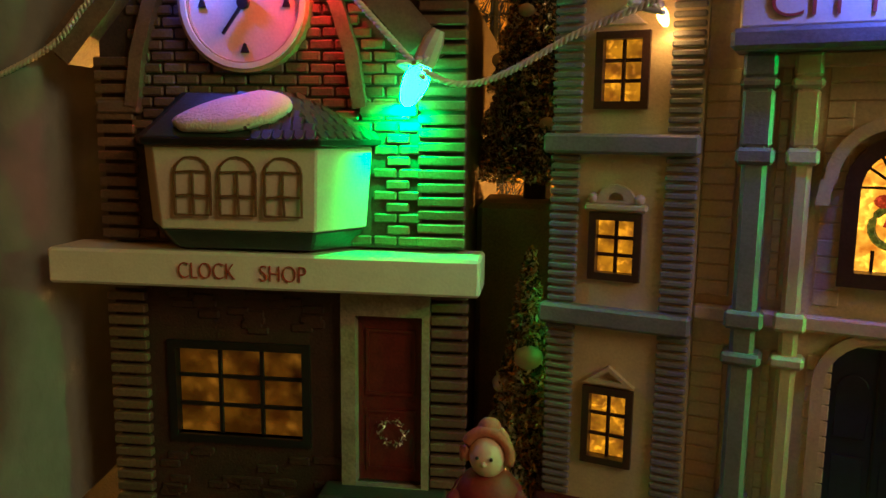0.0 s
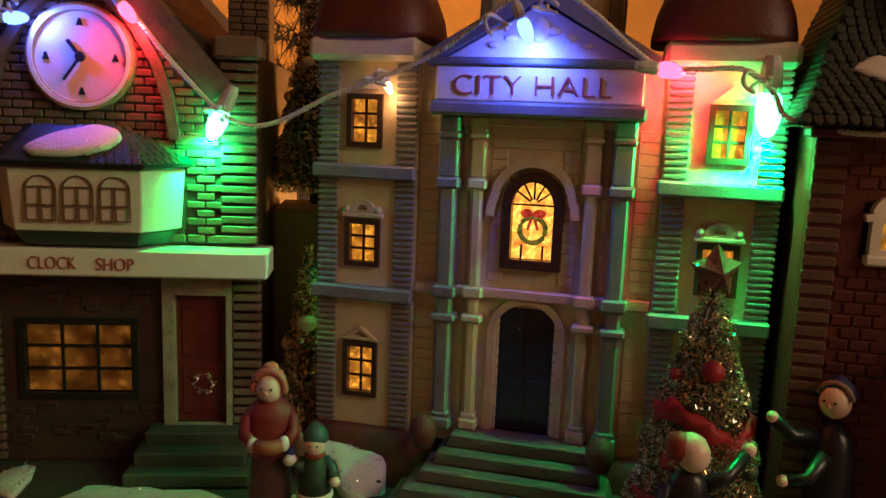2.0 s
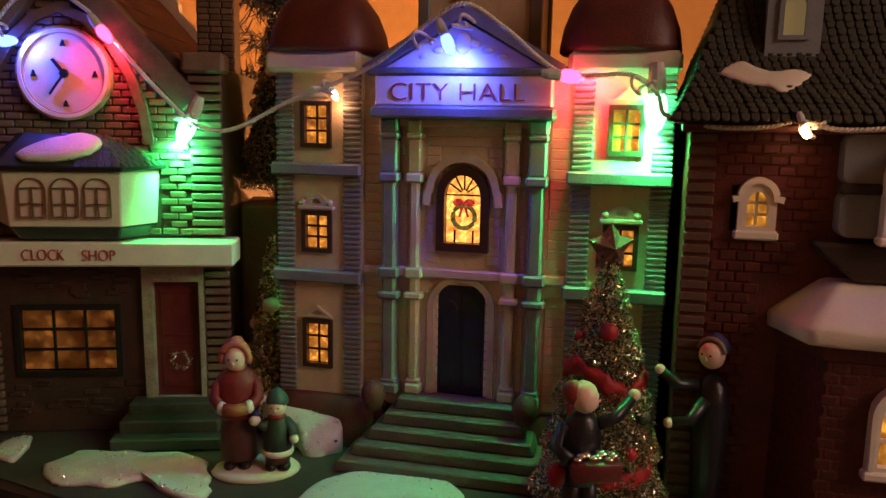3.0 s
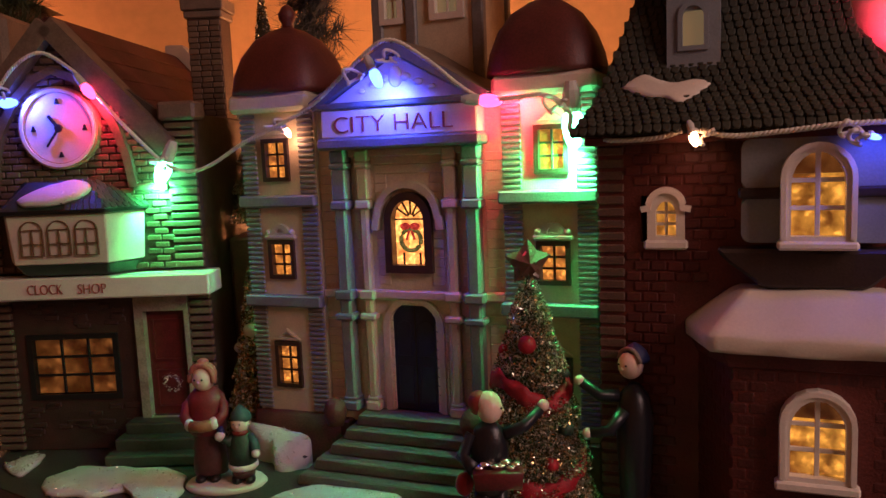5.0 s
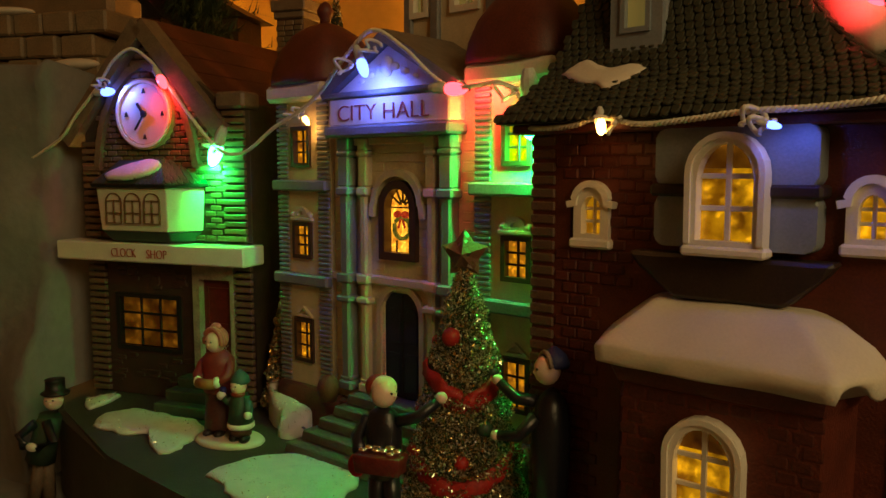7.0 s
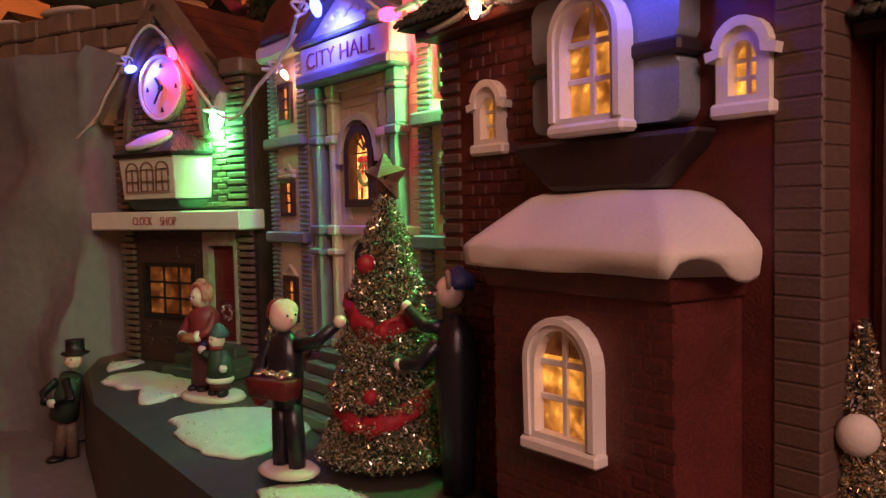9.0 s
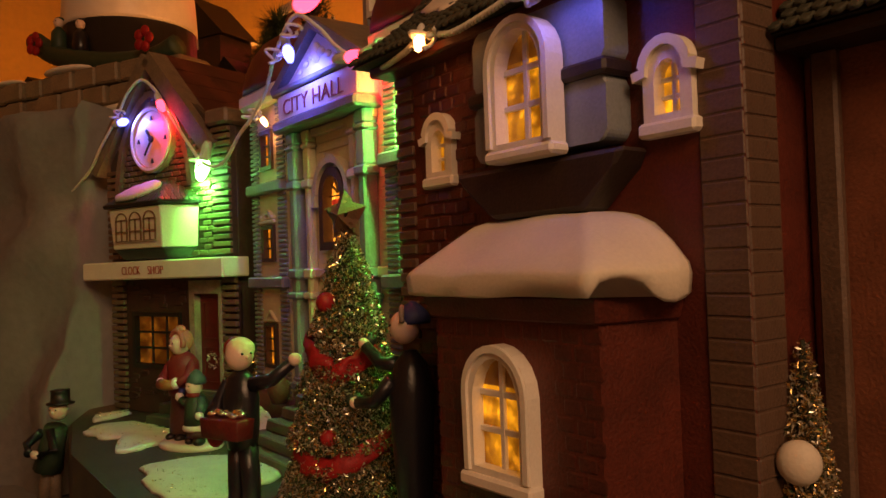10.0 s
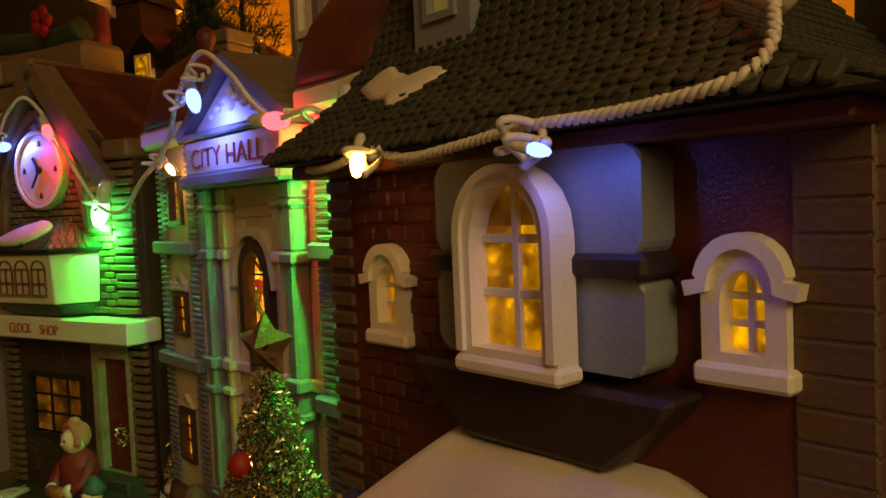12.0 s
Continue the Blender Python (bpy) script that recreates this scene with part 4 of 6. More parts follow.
def build_brick_house(p):
    part("front_wall", wall(-11, 94, 43.5, 172, -4, 0, [(2, 14.6, 135.5, 150), (75, 87, 137, 151), (44, 57, 140, 160)]), WALLRED, p)
    part("side_wall", box(-11, -7.5, -70, -4.1, 43.5, 172, 0.4), WALLRED, p)
    part("side_wall", box(90.5, 94, -70, -4.1, 43.5, 166, 0.4), WALLRED, p)
    # unseen overrun past the side wall blocks the lit gap to the city hall
    part("back_wall", box(-15.2, 94, -74, -70.1, 43.5, 172, 0.4), WALLRED, p)
    part("fascia", box(-14, 95, -2, 7.2, 165.8, 168.5, 0.5), WALLRED, p)
    strip_column(p, -11.4, -3.2, 44, 166, -0.4, 3.7, QUOINBROWN, "quoin", 1.2)
    part("quoin_backing", box(85.4, 93.9, -0.3, 0.35, 43.6, 166, 0.2), QUOINBROWN, p)
    strip_column(p, 85.6, 94.4, 44, 166, 0.1, 3.9, QUOINBROWN, "quoin", 0.5, 0.47)
    me = mesh_of("quoin", box(0, 1.4, -5, 5, G - 1.86, G + 1.86, 0.3), QUOINBROWN)
    part("quoin_backing", box(93.0, 94.05, -10.6, -0.5, 43.6, 166, 0.1), QUOINBROWN, p)
    for i in range(31):
        piece("quoin", me, p, L(92.9, -5.4, 46 + i * 3.9))
    # windows of the upper floor
    crowned_window(p, 4.0, 15.0, 135.2, 150.8, -0.8)
    crowned_window(p, 74.8, 85.5, 137.6, 152.6, -0.6)
    part("shutter", bevel(prism(rounded(31, 70.2, 151.6, 166, 2.4), 0, 7.0, 0), 0.8), SLATEBLUE, p, "grey-blue shutter board")
    part("shutter", bevel(prism(rounded(31, 70.2, 136.4, 149.6, 2.4), 0, 7.0, 0), 0.8), SLATEBLUE, p, "grey-blue shutter board")
    for a, b in ((30.2, 42.6), (59.2, 71.4)):
        part("shutter_strap", box(a, b, 0, 8.6, 149.0, 152.2, 0.7), CORBEL, p, "dark brown strap across the shutter")
    w = window(p, 41.2, 60.2, 136.0, 164.6, 8.6, YELLOWPANE, WHITE, 2.7, 3.4, 0.2, 2, 3, rise=9.7, top=AMBERDIM, bar=0.65, label="large white arched window lit from inside")
    part("sill", box(40.4, 61.0, 7.4, 12.9, 134.9, 137.4, 0.7), WHITE, w)
    part("window_hood", band([(42.0, 138)] + [(50.7 + 8.8 * math.cos(a), 154.9 + 9.0 * math.sin(a)) for a in (math.pi * (1 - i / 14) for i in range(15))] + [(59.5, 138)], 1.4, 11.9, 12.8), WHITE, w)
    part("corbel", prism([(24, 134.6), (75, 134.6), (72, 131), (64, 123.4), (37, 123.4), (27, 131)], 0, 8.4, 1.0), CORBEL, p, "dark brown bracket under the large window")
    # bay with snowy roof
    bw = bmesh.new()
    solid(bw, bay(43.5, 0), bay(107.2, 0))
    bayp = part("bay", bw, WALLRED, p, "projecting red brick bay")
    pl = bmesh.new()
    solid(pl, bay(43.5, 1.4), bay(49.5, 1.4))
    part("plinth", bevel(pl, 0.6), STEPGREY, bayp)
    co = bmesh.new()
    solid(co, bay(102.4, 1.0), bay(107.2, 2.4))
    part("cornice", bevel(co, 0.4), WALLRED, bayp)
    rf = bmesh.new()
    loops = [[L(u, n, z) for u, n in ring_] for z, ring_ in (
        (107.2, ((15.5, 0.1), (23.2, 21.4), (79.4, 24.2), (86.2, 7.2), (82.0, 0.1))),
        (107.6, ((15.2, 0.1), (22.9, 21.6), (79.9, 24.5), (86.8, 7.4), (82.4, 0.1))),
        (111.2, ((15.0, 0.1), (22.6, 21.8), (80.4, 24.9), (87.4, 7.6), (82.8, 0.1))),
        (112.0, ((15.3, 0.1), (22.9, 21.5), (80.2, 24.5), (87.2, 7.4), (82.6, 0.1))),
        (113.2, ((16.4, 0.1), (24.0, 20.4), (79.2, 23.2), (86.6, 7.2), (82.2, 0.1))),
        (117.0, ((21.6, 0.1), (27.2, 15.6), (75.2, 18.8), (83.2, 7.2), (78.8, 0.1))),
        (120.2, ((26.0, 0.1), (30.2, 11.6), (71.4, 15.0), (78.4, 7.2), (75.0, 0.1))),
        (122.0, ((28.6, 0.1), (32.0, 9.2), (68.6, 12.2), (73.0, 6.6), (71.2, 0.1))),
        (123.0, ((31.0, 0.1), (33.6, 6.6), (66.4, 8.4), (69.0, 4.8), (68.0, 0.1))))]
    rows = []
    for lp in loops:
        pts = []
        for a, b, k in ((lp[0], lp[1], 7), (lp[1], lp[2], 22), (lp[2], lp[3], 9), (lp[3], lp[4], 3)):
            pts += [a.lerp(b, i / k) for i in range(k)]
        rows.append(pts + [lp[4]])
    # the snow's lower edge breaks away on the right return
    for i, lift in ((30, 2.6), (31, 3.2), (32, 3.4), (33, 3.2), (34, 2.6), (35, 0.4), (36, -0.6), (37, -0.8)):
        for k in (0, 1):
            rows[k][i] = rows[k][i] + Vector((0, 0, lift * 0.9 / 1000))
    rows = [[rf.verts.new(v + Vector((0, 0, 0.0007 * noise.noise(v * 90) if 0 < j else 0.0009 * noise.noise(v * 60)))) for v in r] for j, r in enumerate(rows)]
    for a, b in zip(rows, rows[1:]):
        for i in range(len(a) - 1):
            rf.faces.new((a[i], a[i + 1], b[i + 1], b[i]))
    rf.faces.new(rows[0][::-1]), rf.faces.new(rows[-1])
    rf.faces.new([r[0] for r in rows]), rf.faces.new([r[-1] for r in rows][::-1])
    part("snowy_roof", rf, SNOWPLAIN, bayp, "thick cream snow on the hipped bay roof, broken at one corner", smooth=True)
    w = window(p, 41.2, 60.6, 70.2, 97.8, 18.3, YELLOWPANE, WHITE, 2.8, 2.8, 0.1, 2, 3, rise=9.8, top=AMBERDIM, bar=0.65, label="white arched ground-floor window lit from inside")
    part("sill", box(40.2, 61.6, 18.1, 22.2, 68.8, 71.6, 0.6), WHITE, w)
    part("window_hood", band([(42.3, 72)] + [(50.9 + 8.9 * math.cos(a), 87.9 + 9.0 * math.sin(a)) for a in (math.pi * (1 - i / 14) for i in range(15))] + [(59.8, 72)], 1.4, 20.9, 21.8), WHITE, w)
    # flared roof
    rb = bmesh.new()
    loops = [[rb.verts.new(v) for v in (L(a, n, z), L(b, n, z), L(b, -64, z), L(a, -64, z))] for z, a, b, n in ROOF_ROWS]
    for a, b in zip(loops, loops[1:]):
        for i in range(4):
            rb.faces.new((a[i], a[(i + 1) % 4], b[(i + 1) % 4], b[i]))
    rb.faces.new(loops[0][::-1]), rb.faces.new(loops[-1])
    roof = part("roof", rb, SHINGLE, p, "steep flared roof of rounded dark green shingles")
    tile = mesh_of("shingle", prism([(-1.25, G - 0.7), (-0.9, G - 1.5), (0, G - 1.8), (0.9, G - 1.5), (1.25, G - 0.7), (1.25, G + 1.5), (-1.25, G + 1.5)], -0.2, 0.85, 0.3), SHINGLE)
    rest_v, rest_f = [], []
    base = [v.co.copy() for v in tile.vertices]
    tile_faces = faces = [list(f.vertices) for f in tile.polygons]
    z, j, made = 170.0, 0, 0
    while z < 272:
        a, b, n, slope, side, right = roof_at(z)
        u = a + (j % 2) * 1.35
        while u < b:
            tilt = Euler((-(math.pi / 2 - slope) - 0.2, random.uniform(-0.05, 0.05), 0))
            at = L(u, n + 0.55, z + random.uniform(-0.3, 0.3))
            if made < 290 and z < 190:
                q = piece("shingle", tile, roof, at)
                q.rotation_euler = tilt
                made += 1
            else:
                o, m = len(rest_v), tilt.to_matrix()
                rest_v += [tuple(m @ v + at) for v in base]
                rest_f += [[i + o for i in f] for f in faces]
            u += 2.7
        nn = n - 2
        while nn > -62:
            for way, edge in ((-1, a - 0.3), (1, b + 0.3)):
                o, m = len(rest_v), Matrix.Rotation(way * math.pi / 2, 3, "Z") @ Euler((-(math.pi / 2 - (side if way < 0 else right)) - 0.2, 0, 0)).to_matrix()
                at = L(edge, nn, z)
                rest_v += [tuple(m @ v + at) for v in base]
                rest_f += [[i + o for i in f] for f in faces]
            nn -= 2.7
        z += 2.1 * math.sin(slope) + 0.2
        j += 1
    me = bpy.data.meshes.new("shingle_rest")
    me.from_pydata(rest_v, [], rest_f)
    me.materials.append(SHINGLE)
    ob = new("shingle_field", me)
    ob.parent = roof
    tagged(ob, "field of dark green shingles", kind="stuff")
    # dormer
    dm = part("dormer", wall(9.2, 24.8, 183.5, 213, -10.4, -8.0, [(13.5, 20.5, 195, 205.5)]), SLATEBLUE, p, "grey-blue dormer with a pale arched window")
    part("dormer_side", box(9.2, 11, -44, -10.5, 182.5, 213, 0.3), SLATEBLUE, dm)
    part("dormer_side", box(23, 24.8, -44, -10.5, 182.5, 213, 0.3), SLATEBLUE, dm)
    part("dormer_gable", prism([(9.2, 213.1), (24.8, 213.1), (17, 223)], -44, -8.0, 0.2), SLATEBLUE, dm)
    for s in (-1, 1):
        part("dormer_roof", band([(17 + s * 11, 211.6), (17, 225.4)], 2.0, -46, -5.8), SLATEBLUE, dm)
    part("dormer_frame", ring(arch(12.5, 21.5, 193.6, 208.4, 4.5), arch(13.9, 20.1, 195, 206.8, 3.1), -9.6, -7.2), SLATEBLUE, dm)
    part("pane", prism(arch(13.5, 20.5, 194.6, 207.2, 3.4), -10.2, -9.2, 0), PALEPANE, dm)
    # snow lying on the roof
    # a thin leaf-shaped patch below the dormer, and a large one down the right slope
    sb = bmesh.new()
    edge = smooth_path([(-4.8, 183.4, 0), (-1.5, 185.8, 0), (2.8, 187.4, 0), (6.6, 185.6, 0), (12, 184.2, 0), (18, 184.8, 0), (22.4, 183.2, 0), (19.5, 180.4, 0), (16.2, 178.4, 0), (13.2, 177.4, 0), (9.8, 179.2, 0), (4.6, 179.8, 0), (-0.6, 181.6, 0), (-4.8, 183.4, 0)], 1.2)[:-1]
    mid = sum(edge, Vector()) / len(edge)
    rows = []
    for w, h in ((1.0, 0.2), (0.99, 1.6), (0.9, 2.3), (0.55, 2.7), (0.2, 2.8)):
        row = []
        for q in edge:
            g = mid + (q - mid) * w
            row.append(sb.verts.new(L(g.x, roof_at(g.y)[2] + h + 0.4 * noise.noise(g * 0.35), g.y)))
        rows.append(row)
    for r0, r1 in zip(rows, rows[1:]):
        for i in range(len(r0)):
            sb.faces.new((r0[i], r0[(i + 1) % len(r0)], r1[(i + 1) % len(r0)], r1[i]))
    sb.faces.new(rows[-1]), sb.faces.new(rows[0][::-1])
    part("snow_patch", sb, SNOWPLAIN, roof, "small snow patch below the dormer", smooth=True)
    sb = bmesh.new()
    rows = []
    for z, ru, rn, cu in ((183.6, 0.6, 0.6, 74.6), (185, 3.2, 2.4, 73.8), (188, 6.4, 4.2, 72.4), (194, 9.2, 5.8, 70.6), (202, 10.6, 6.6, 69.4), (212, 11.0, 6.8, 69.0), (222, 10.0, 6.2, 68.6), (230, 6.4, 4.4, 67.6), (234, 1.0, 0.8, 66.6)):
        rows.append([sb.verts.new(L(cu + ru * math.cos(t) * (1 + 0.12 * noise.noise(Vector((math.cos(t), math.sin(t), z * 0.12)))), -20 + rn * math.sin(t), z + 0.8 * noise.noise(Vector((math.cos(t) * 2, z * 0.1, 4))))) for t in (2 * math.pi * k / 28 for k in range(28))])
    for r0, r1 in zip(rows, rows[1:]):
        for i in range(28):
            sb.faces.new((r0[i], r0[(i + 1) % 28], r1[(i + 1) % 28], r1[i]))
    sb.faces.new(rows[0][::-1]), sb.faces.new(rows[-1])
    part("snow_patch", sb, SNOWPLAIN, roof, "thick snow hanging on the roof's side slope", smooth=True)
    # brickwork: the upper front brick by brick, the rest as one field
    br = mesh_of("brick", box(-2.36, 2.36, -0.3, 0.5, G - 1.5, G + 1.5, 0.45), BRICKRED)
    verts = [v.co.copy() for v in br.vertices]
    faces = [list(f.vertices) for f in br.polygons]
    rest_v, rest_f, made, j, z = [], [], 0, 0, 164.5
    def field(m):
        o = len(rest_v)
        rest_v.extend([tuple(m @ v) for v in verts])
        rest_f.extend([[i + o for i in f] for f in faces])
    while z > 45:
        u = -0.4 + (j % 2) * 2.5
        while u < 84:
            blocked = (u > 30 and z > 122) or (-0.6 < u < 17 and 132 < z < 153) or (28.5 < u < 73.5 and 134 < z) or (21 < u < 80 and 122 < z < 137) or (72 < u and 133.5 < z < 155) or (10 < u and z < 124.5)
            if not blocked:
                at = L(u + random.uniform(-0.12, 0.12), 0, z + random.uniform(-0.12, 0.12))
                if made < 290 and (z > 84):
                    piece("brick", br, p, at)
                    made += 1
                else:
                    field(Matrix.Translation(at))
            u += 5.0
        z -= 3.3
        j += 1
    for a, b in list(zip(bay(0, 0), bay(0, 0)[1:]))[:2]:
        d = (b - a)
        d.z = 0
        k = max(int(d.length / 0.005), 1)
        ang = math.atan2(d.y, d.x)
        for j in range(16):
            for i in range(k):
                f = (i + 0.3 + 0.4 * (j % 2)) / k
                pnt = a.lerp(b, f)
                uu, zz = pnt.x * 1000, 51.5 + j * 3.25
                if abs(b.y - a.y) < 1e-5 and 37.5 < uu < 65 and 67 < zz < 100:
                    continue
                field(Matrix.Translation((pnt.x, pnt.y, (zz - G) / 1000)) @ Matrix.Rotation(ang, 4, "Z") @ Matrix.Diagonal((0.95, 0.32, 0.95, 1)))
    me = bpy.data.meshes.new("brick_rest")
    me.from_pydata(rest_v, [], rest_f)
    me.materials.append(BRICKRED)
    ob = new("brickwork", me)
    ob.parent = p
    tagged(ob, "worn painted brickwork", kind="stuff")
    # side wing with its own low roof
    part("wing_wall", box(94.1, 226, -96, -20, 43.5, 150, 0.5), WINGRED, p)
    part("wing_pilaster", box(96.4, 101.2, -20, -17.6, 43.5, 150, 0.6), QUOINBROWN, p)
    part("wing_eave", box(94.2, 228, -40, -10, 149.6, 152.4, 0.6), CORBEL, p)
    wr = bmesh.new()
    solid(wr, [L(94.1, -9, 152.4), L(228, -9, 152.4), L(228, -100, 152.4), L(94.1, -100, 152.4)], [L(94.1, -92, 242), L(228, -92, 242), L(228, -100, 242), L(94.1, -100, 242)])
    wroof = part("wing_roof", wr, SHINGLE, p, "green shingled wing roof")
    rr = bmesh.new()
    solid(rr, [L(58, -75, 43.5), L(94, -75, 43.5), L(94, -100, 43.5), L(58, -100, 43.5)], [L(58, -92, 242), L(94, -92, 242), L(94, -100, 242), L(58, -100, 242)])
    part("rear_roof", rr, SHINGLE, p, "dark rear roof joining the house and its wing")
    rest_v, rest_f = [], []
    m = Euler((-0.98, 0, 0)).to_matrix()
    for j in range(40):
        for i in range(48):
            at = L(95.8 + i * 2.75 + (j % 2) * 1.35, -8.6 - 2.0 * j, 153.2 + 2.17 * j)
            if j < 8 and i < 36:
                q = piece("shingle", tile, wroof, at)
                q.rotation_euler = (-0.98, 0, 0)
            else:
                o = len(rest_v)
                rest_v += [tuple(m @ v + at) for v in base]
                rest_f += [[k + o for k in f] for f in tile_faces]
    me = bpy.data.meshes.new("wing_shingles")
    me.from_pydata(rest_v, [], rest_f)
    me.materials.append(SHINGLE)
    ob = new("shingle_field", me)
    ob.parent = wroof
    tagged(ob, "field of dark green shingles", kind="stuff")

build_brick_house(brick_house)

# ---------- string of lights ----------
def bulb(at, color, aim=(0, -0.3, -1), size=0.62, name="string_bulb"):
    d = Vector(aim).normalized()
    q = d.to_track_quat("-Z", "Y").to_matrix().to_4x4()
    prof = [(0.0004, -0.0070), (0.0014, -0.0062), (0.0022, -0.0040), (0.0025, -0.0018), (0.0022, 0.0004), (0.0016, 0.0012)]
    ob = thing(name, lathe([(r * size, z * size) for r, z in prof], seg=12), BULB[color], color + " glowing fairy-light bulb", "fairy light", "bulbs of the light string", at=Matrix.Translation(at) @ q, smooth=True)
    part("socket", lathe([(0.0019 * size, 0.0013 * size), (0.0021 * size, 0.0022 * size), (0.0019 * size, 0.006 * size), (0.0012 * size, 0.008 * size)], seg=10), SOCKET, ob, "clear plastic socket")
    return ob

TINT = dict(green=(0.05, 1.0, 0.14), red=(1.0, 0.03, 0.05), blue=(0.08, 0.12, 1.0), amber=(1.0, 0.45, 0.15))

def led(at, color, aim, size, watts, cone, onto):
    """A fairy-light bulb and the light that its lens throws forward."""
    bulb(at, color, aim, size)
    tip = Vector(at) + Vector(aim).normalized() * 0.0078 * size
    d = bpy.data.lights.new("bulb_light", "SPOT")
    d.energy, d.color, d.spot_size, d.spot_blend, d.shadow_soft_size = watts, TINT[color], radians(cone), 0.7, 0.0015
    ob = new("bulb_light", d)
    ob.matrix_world = look(tip, onto)
    tagged(ob, color + " light thrown by a fairy-light bulb", "fairy light", "bulbs of the light string")

led((-0.0709, 0.1905, 0.1928), "blue", (1, -0.1, 0.05), 0.85, 0.034, 160, (-0.045, 0.199, 0.180))
led((-0.0361, 0.1850, 0.1975), "red", (0.6, -0.2, -0.8), 0.85, 0.028, 160, (-0.036, 0.198, 0.178))
led((-0.0070, 0.1835, 0.1655), "green", (-0.45, 0.1, -1), 1.3, 0.13, 150, (-0.011, 0.196, 0.148))
led((0.0445, 0.1660, 0.1770), "amber", (0.5, 0.3, -1), 0.5, 0.0025, 140, (0.050, 0.172, 0.166))
led((0.0798, 0.1400, 0.1945), "blue", (0.4, -0.2, -1), 0.85, 0.036, 165, (0.084, 0.150, 0.178))
led((0.1165, 0.1265, 0.1828), "red", (1, -0.2, -0.1), 0.95, 0.040, 168, (0.130, 0.134, 0.172))
led((0.1452, 0.1185, 0.1755), "green", (0.05, 0.05, -1), 1.5, 0.20, 168, (0.141, 0.127, 0.152))
led((0.1701, 0.0780, 0.1680), "amber", (0.1, -0.5, -1), 0.55, 0.0012, 120, (0.172, 0.088, 0.150))
led((0.2080, 0.0545, 0.1655), "blue", (1, -0.1, -0.25), 0.36, BLUE_LOW, 150, (0.2150, 0.0620, 0.150))

# ---------- wire of the light string: two strands twisted together ----------
def strand(path, phase, r=0.00050, off=0.00043, pitch=0.0026):
    out, s = [], 0.0
    for i, p in enumerate(path):
        if i:
            s += (p - path[i - 1]).length
        d = (path[min(i + 1, len(path) - 1)] - path[max(i - 1, 0)]).normalized()
        a = d.cross(Vector((0, 0, 1)) if abs(d.z) < 0.95 else Vector((1, 0, 0))).normalized()
        b = a.cross(d)
        w = 2 * math.pi * s / pitch + phase
        out.append(p + off * (math.cos(w) * a + math.sin(w) * b))
    return tube(out, r, 6)

def wire(pts, label):
    path = smooth_path(pts, 0.0005)
    ob = thing("light_string_wire", strand(path, 0), ROPE, label, "wire", smooth=True)
    part("strand", strand(path, math.pi), ROPE, ob, smooth=True)

wire([(-0.124, 0.2010, 0.162), (-0.1014, 0.1953, 0.1715), (-0.090, 0.1930, 0.182), (-0.0755, 0.1915, 0.1955), (-0.0655, 0.1905, 0.207), (-0.0545, 0.1895, 0.2122), (-0.044, 0.1880, 0.2065), (-0.036, 0.1858, 0.199),
      (-0.024, 0.1845, 0.184), (-0.012, 0.1825, 0.171), (-0.006, 0.1815, 0.1655), (0.002, 0.181, 0.1625), (0.012, 0.178, 0.1645), (0.028, 0.170, 0.173), (0.044, 0.1625, 0.1795), (0.058, 0.1535, 0.1865), (0.070, 0.1450, 0.196), (0.0845, 0.1385, 0.2055),
      (0.098, 0.134, 0.198), (0.108, 0.130, 0.189), (0.1165, 0.1275, 0.1835), (0.126, 0.122, 0.183), (0.136, 0.117, 0.183), (0.143, 0.1135, 0.177), (0.1415, 0.104, 0.1705), (0.150, 0.0935, 0.1675), (0.162, 0.0845, 0.1675), (0.170, 0.0800, 0.1695), (0.180, 0.0755, 0.1672), (0.192, 0.0690, 0.1678),
      (0.2045, 0.0620, 0.1690), (0.218, 0.0560, 0.1692), (0.2305, 0.0503, 0.1705), (0.2345, 0.0515, 0.1735), (0.2350, 0.0560, 0.1790), (0.2340, 0.0625, 0.1850), (0.2330, 0.0690, 0.1945)], "white twisted wire of the fairy-light string draped over the roofs")
# slack loops by the sockets
for at, r in (((0.0845, 0.137, 0.199), 0.0030), ((0.072, 0.1425, 0.1935), 0.0028), ((0.2045, 0.0600, 0.1672), 0.0024), ((0.2065, 0.0585, 0.1655), 0.0020), ((0.172, 0.0780, 0.1675), 0.0024), ((0.138, 0.1160, 0.1800), 0.0028), ((-0.008, 0.1815, 0.1665), 0.0028), ((-0.0725, 0.1905, 0.1965), 0.003), ((0.041, 0.164, 0.1785), 0.003)):
    w = random.Random(int(at[0] * 1e4)).uniform(0, 6)
    pts = [Vector(at) + Vector((r * (math.cos(a) + 0.45 * math.cos(2.3 * a + w)), 0.0016 * math.sin(3 * a + w) - 0.0006, r * (0.7 * math.sin(a) + 0.4 * math.sin(1.7 * a + w)))) for a in (2 * math.pi * i / 30 for i in range(34))]
    thing("wire_loop", tube(pts, 0.0006, 6), ROPE, "slack loop of white wire at a bulb socket", "wire", "wire loops", smooth=True)

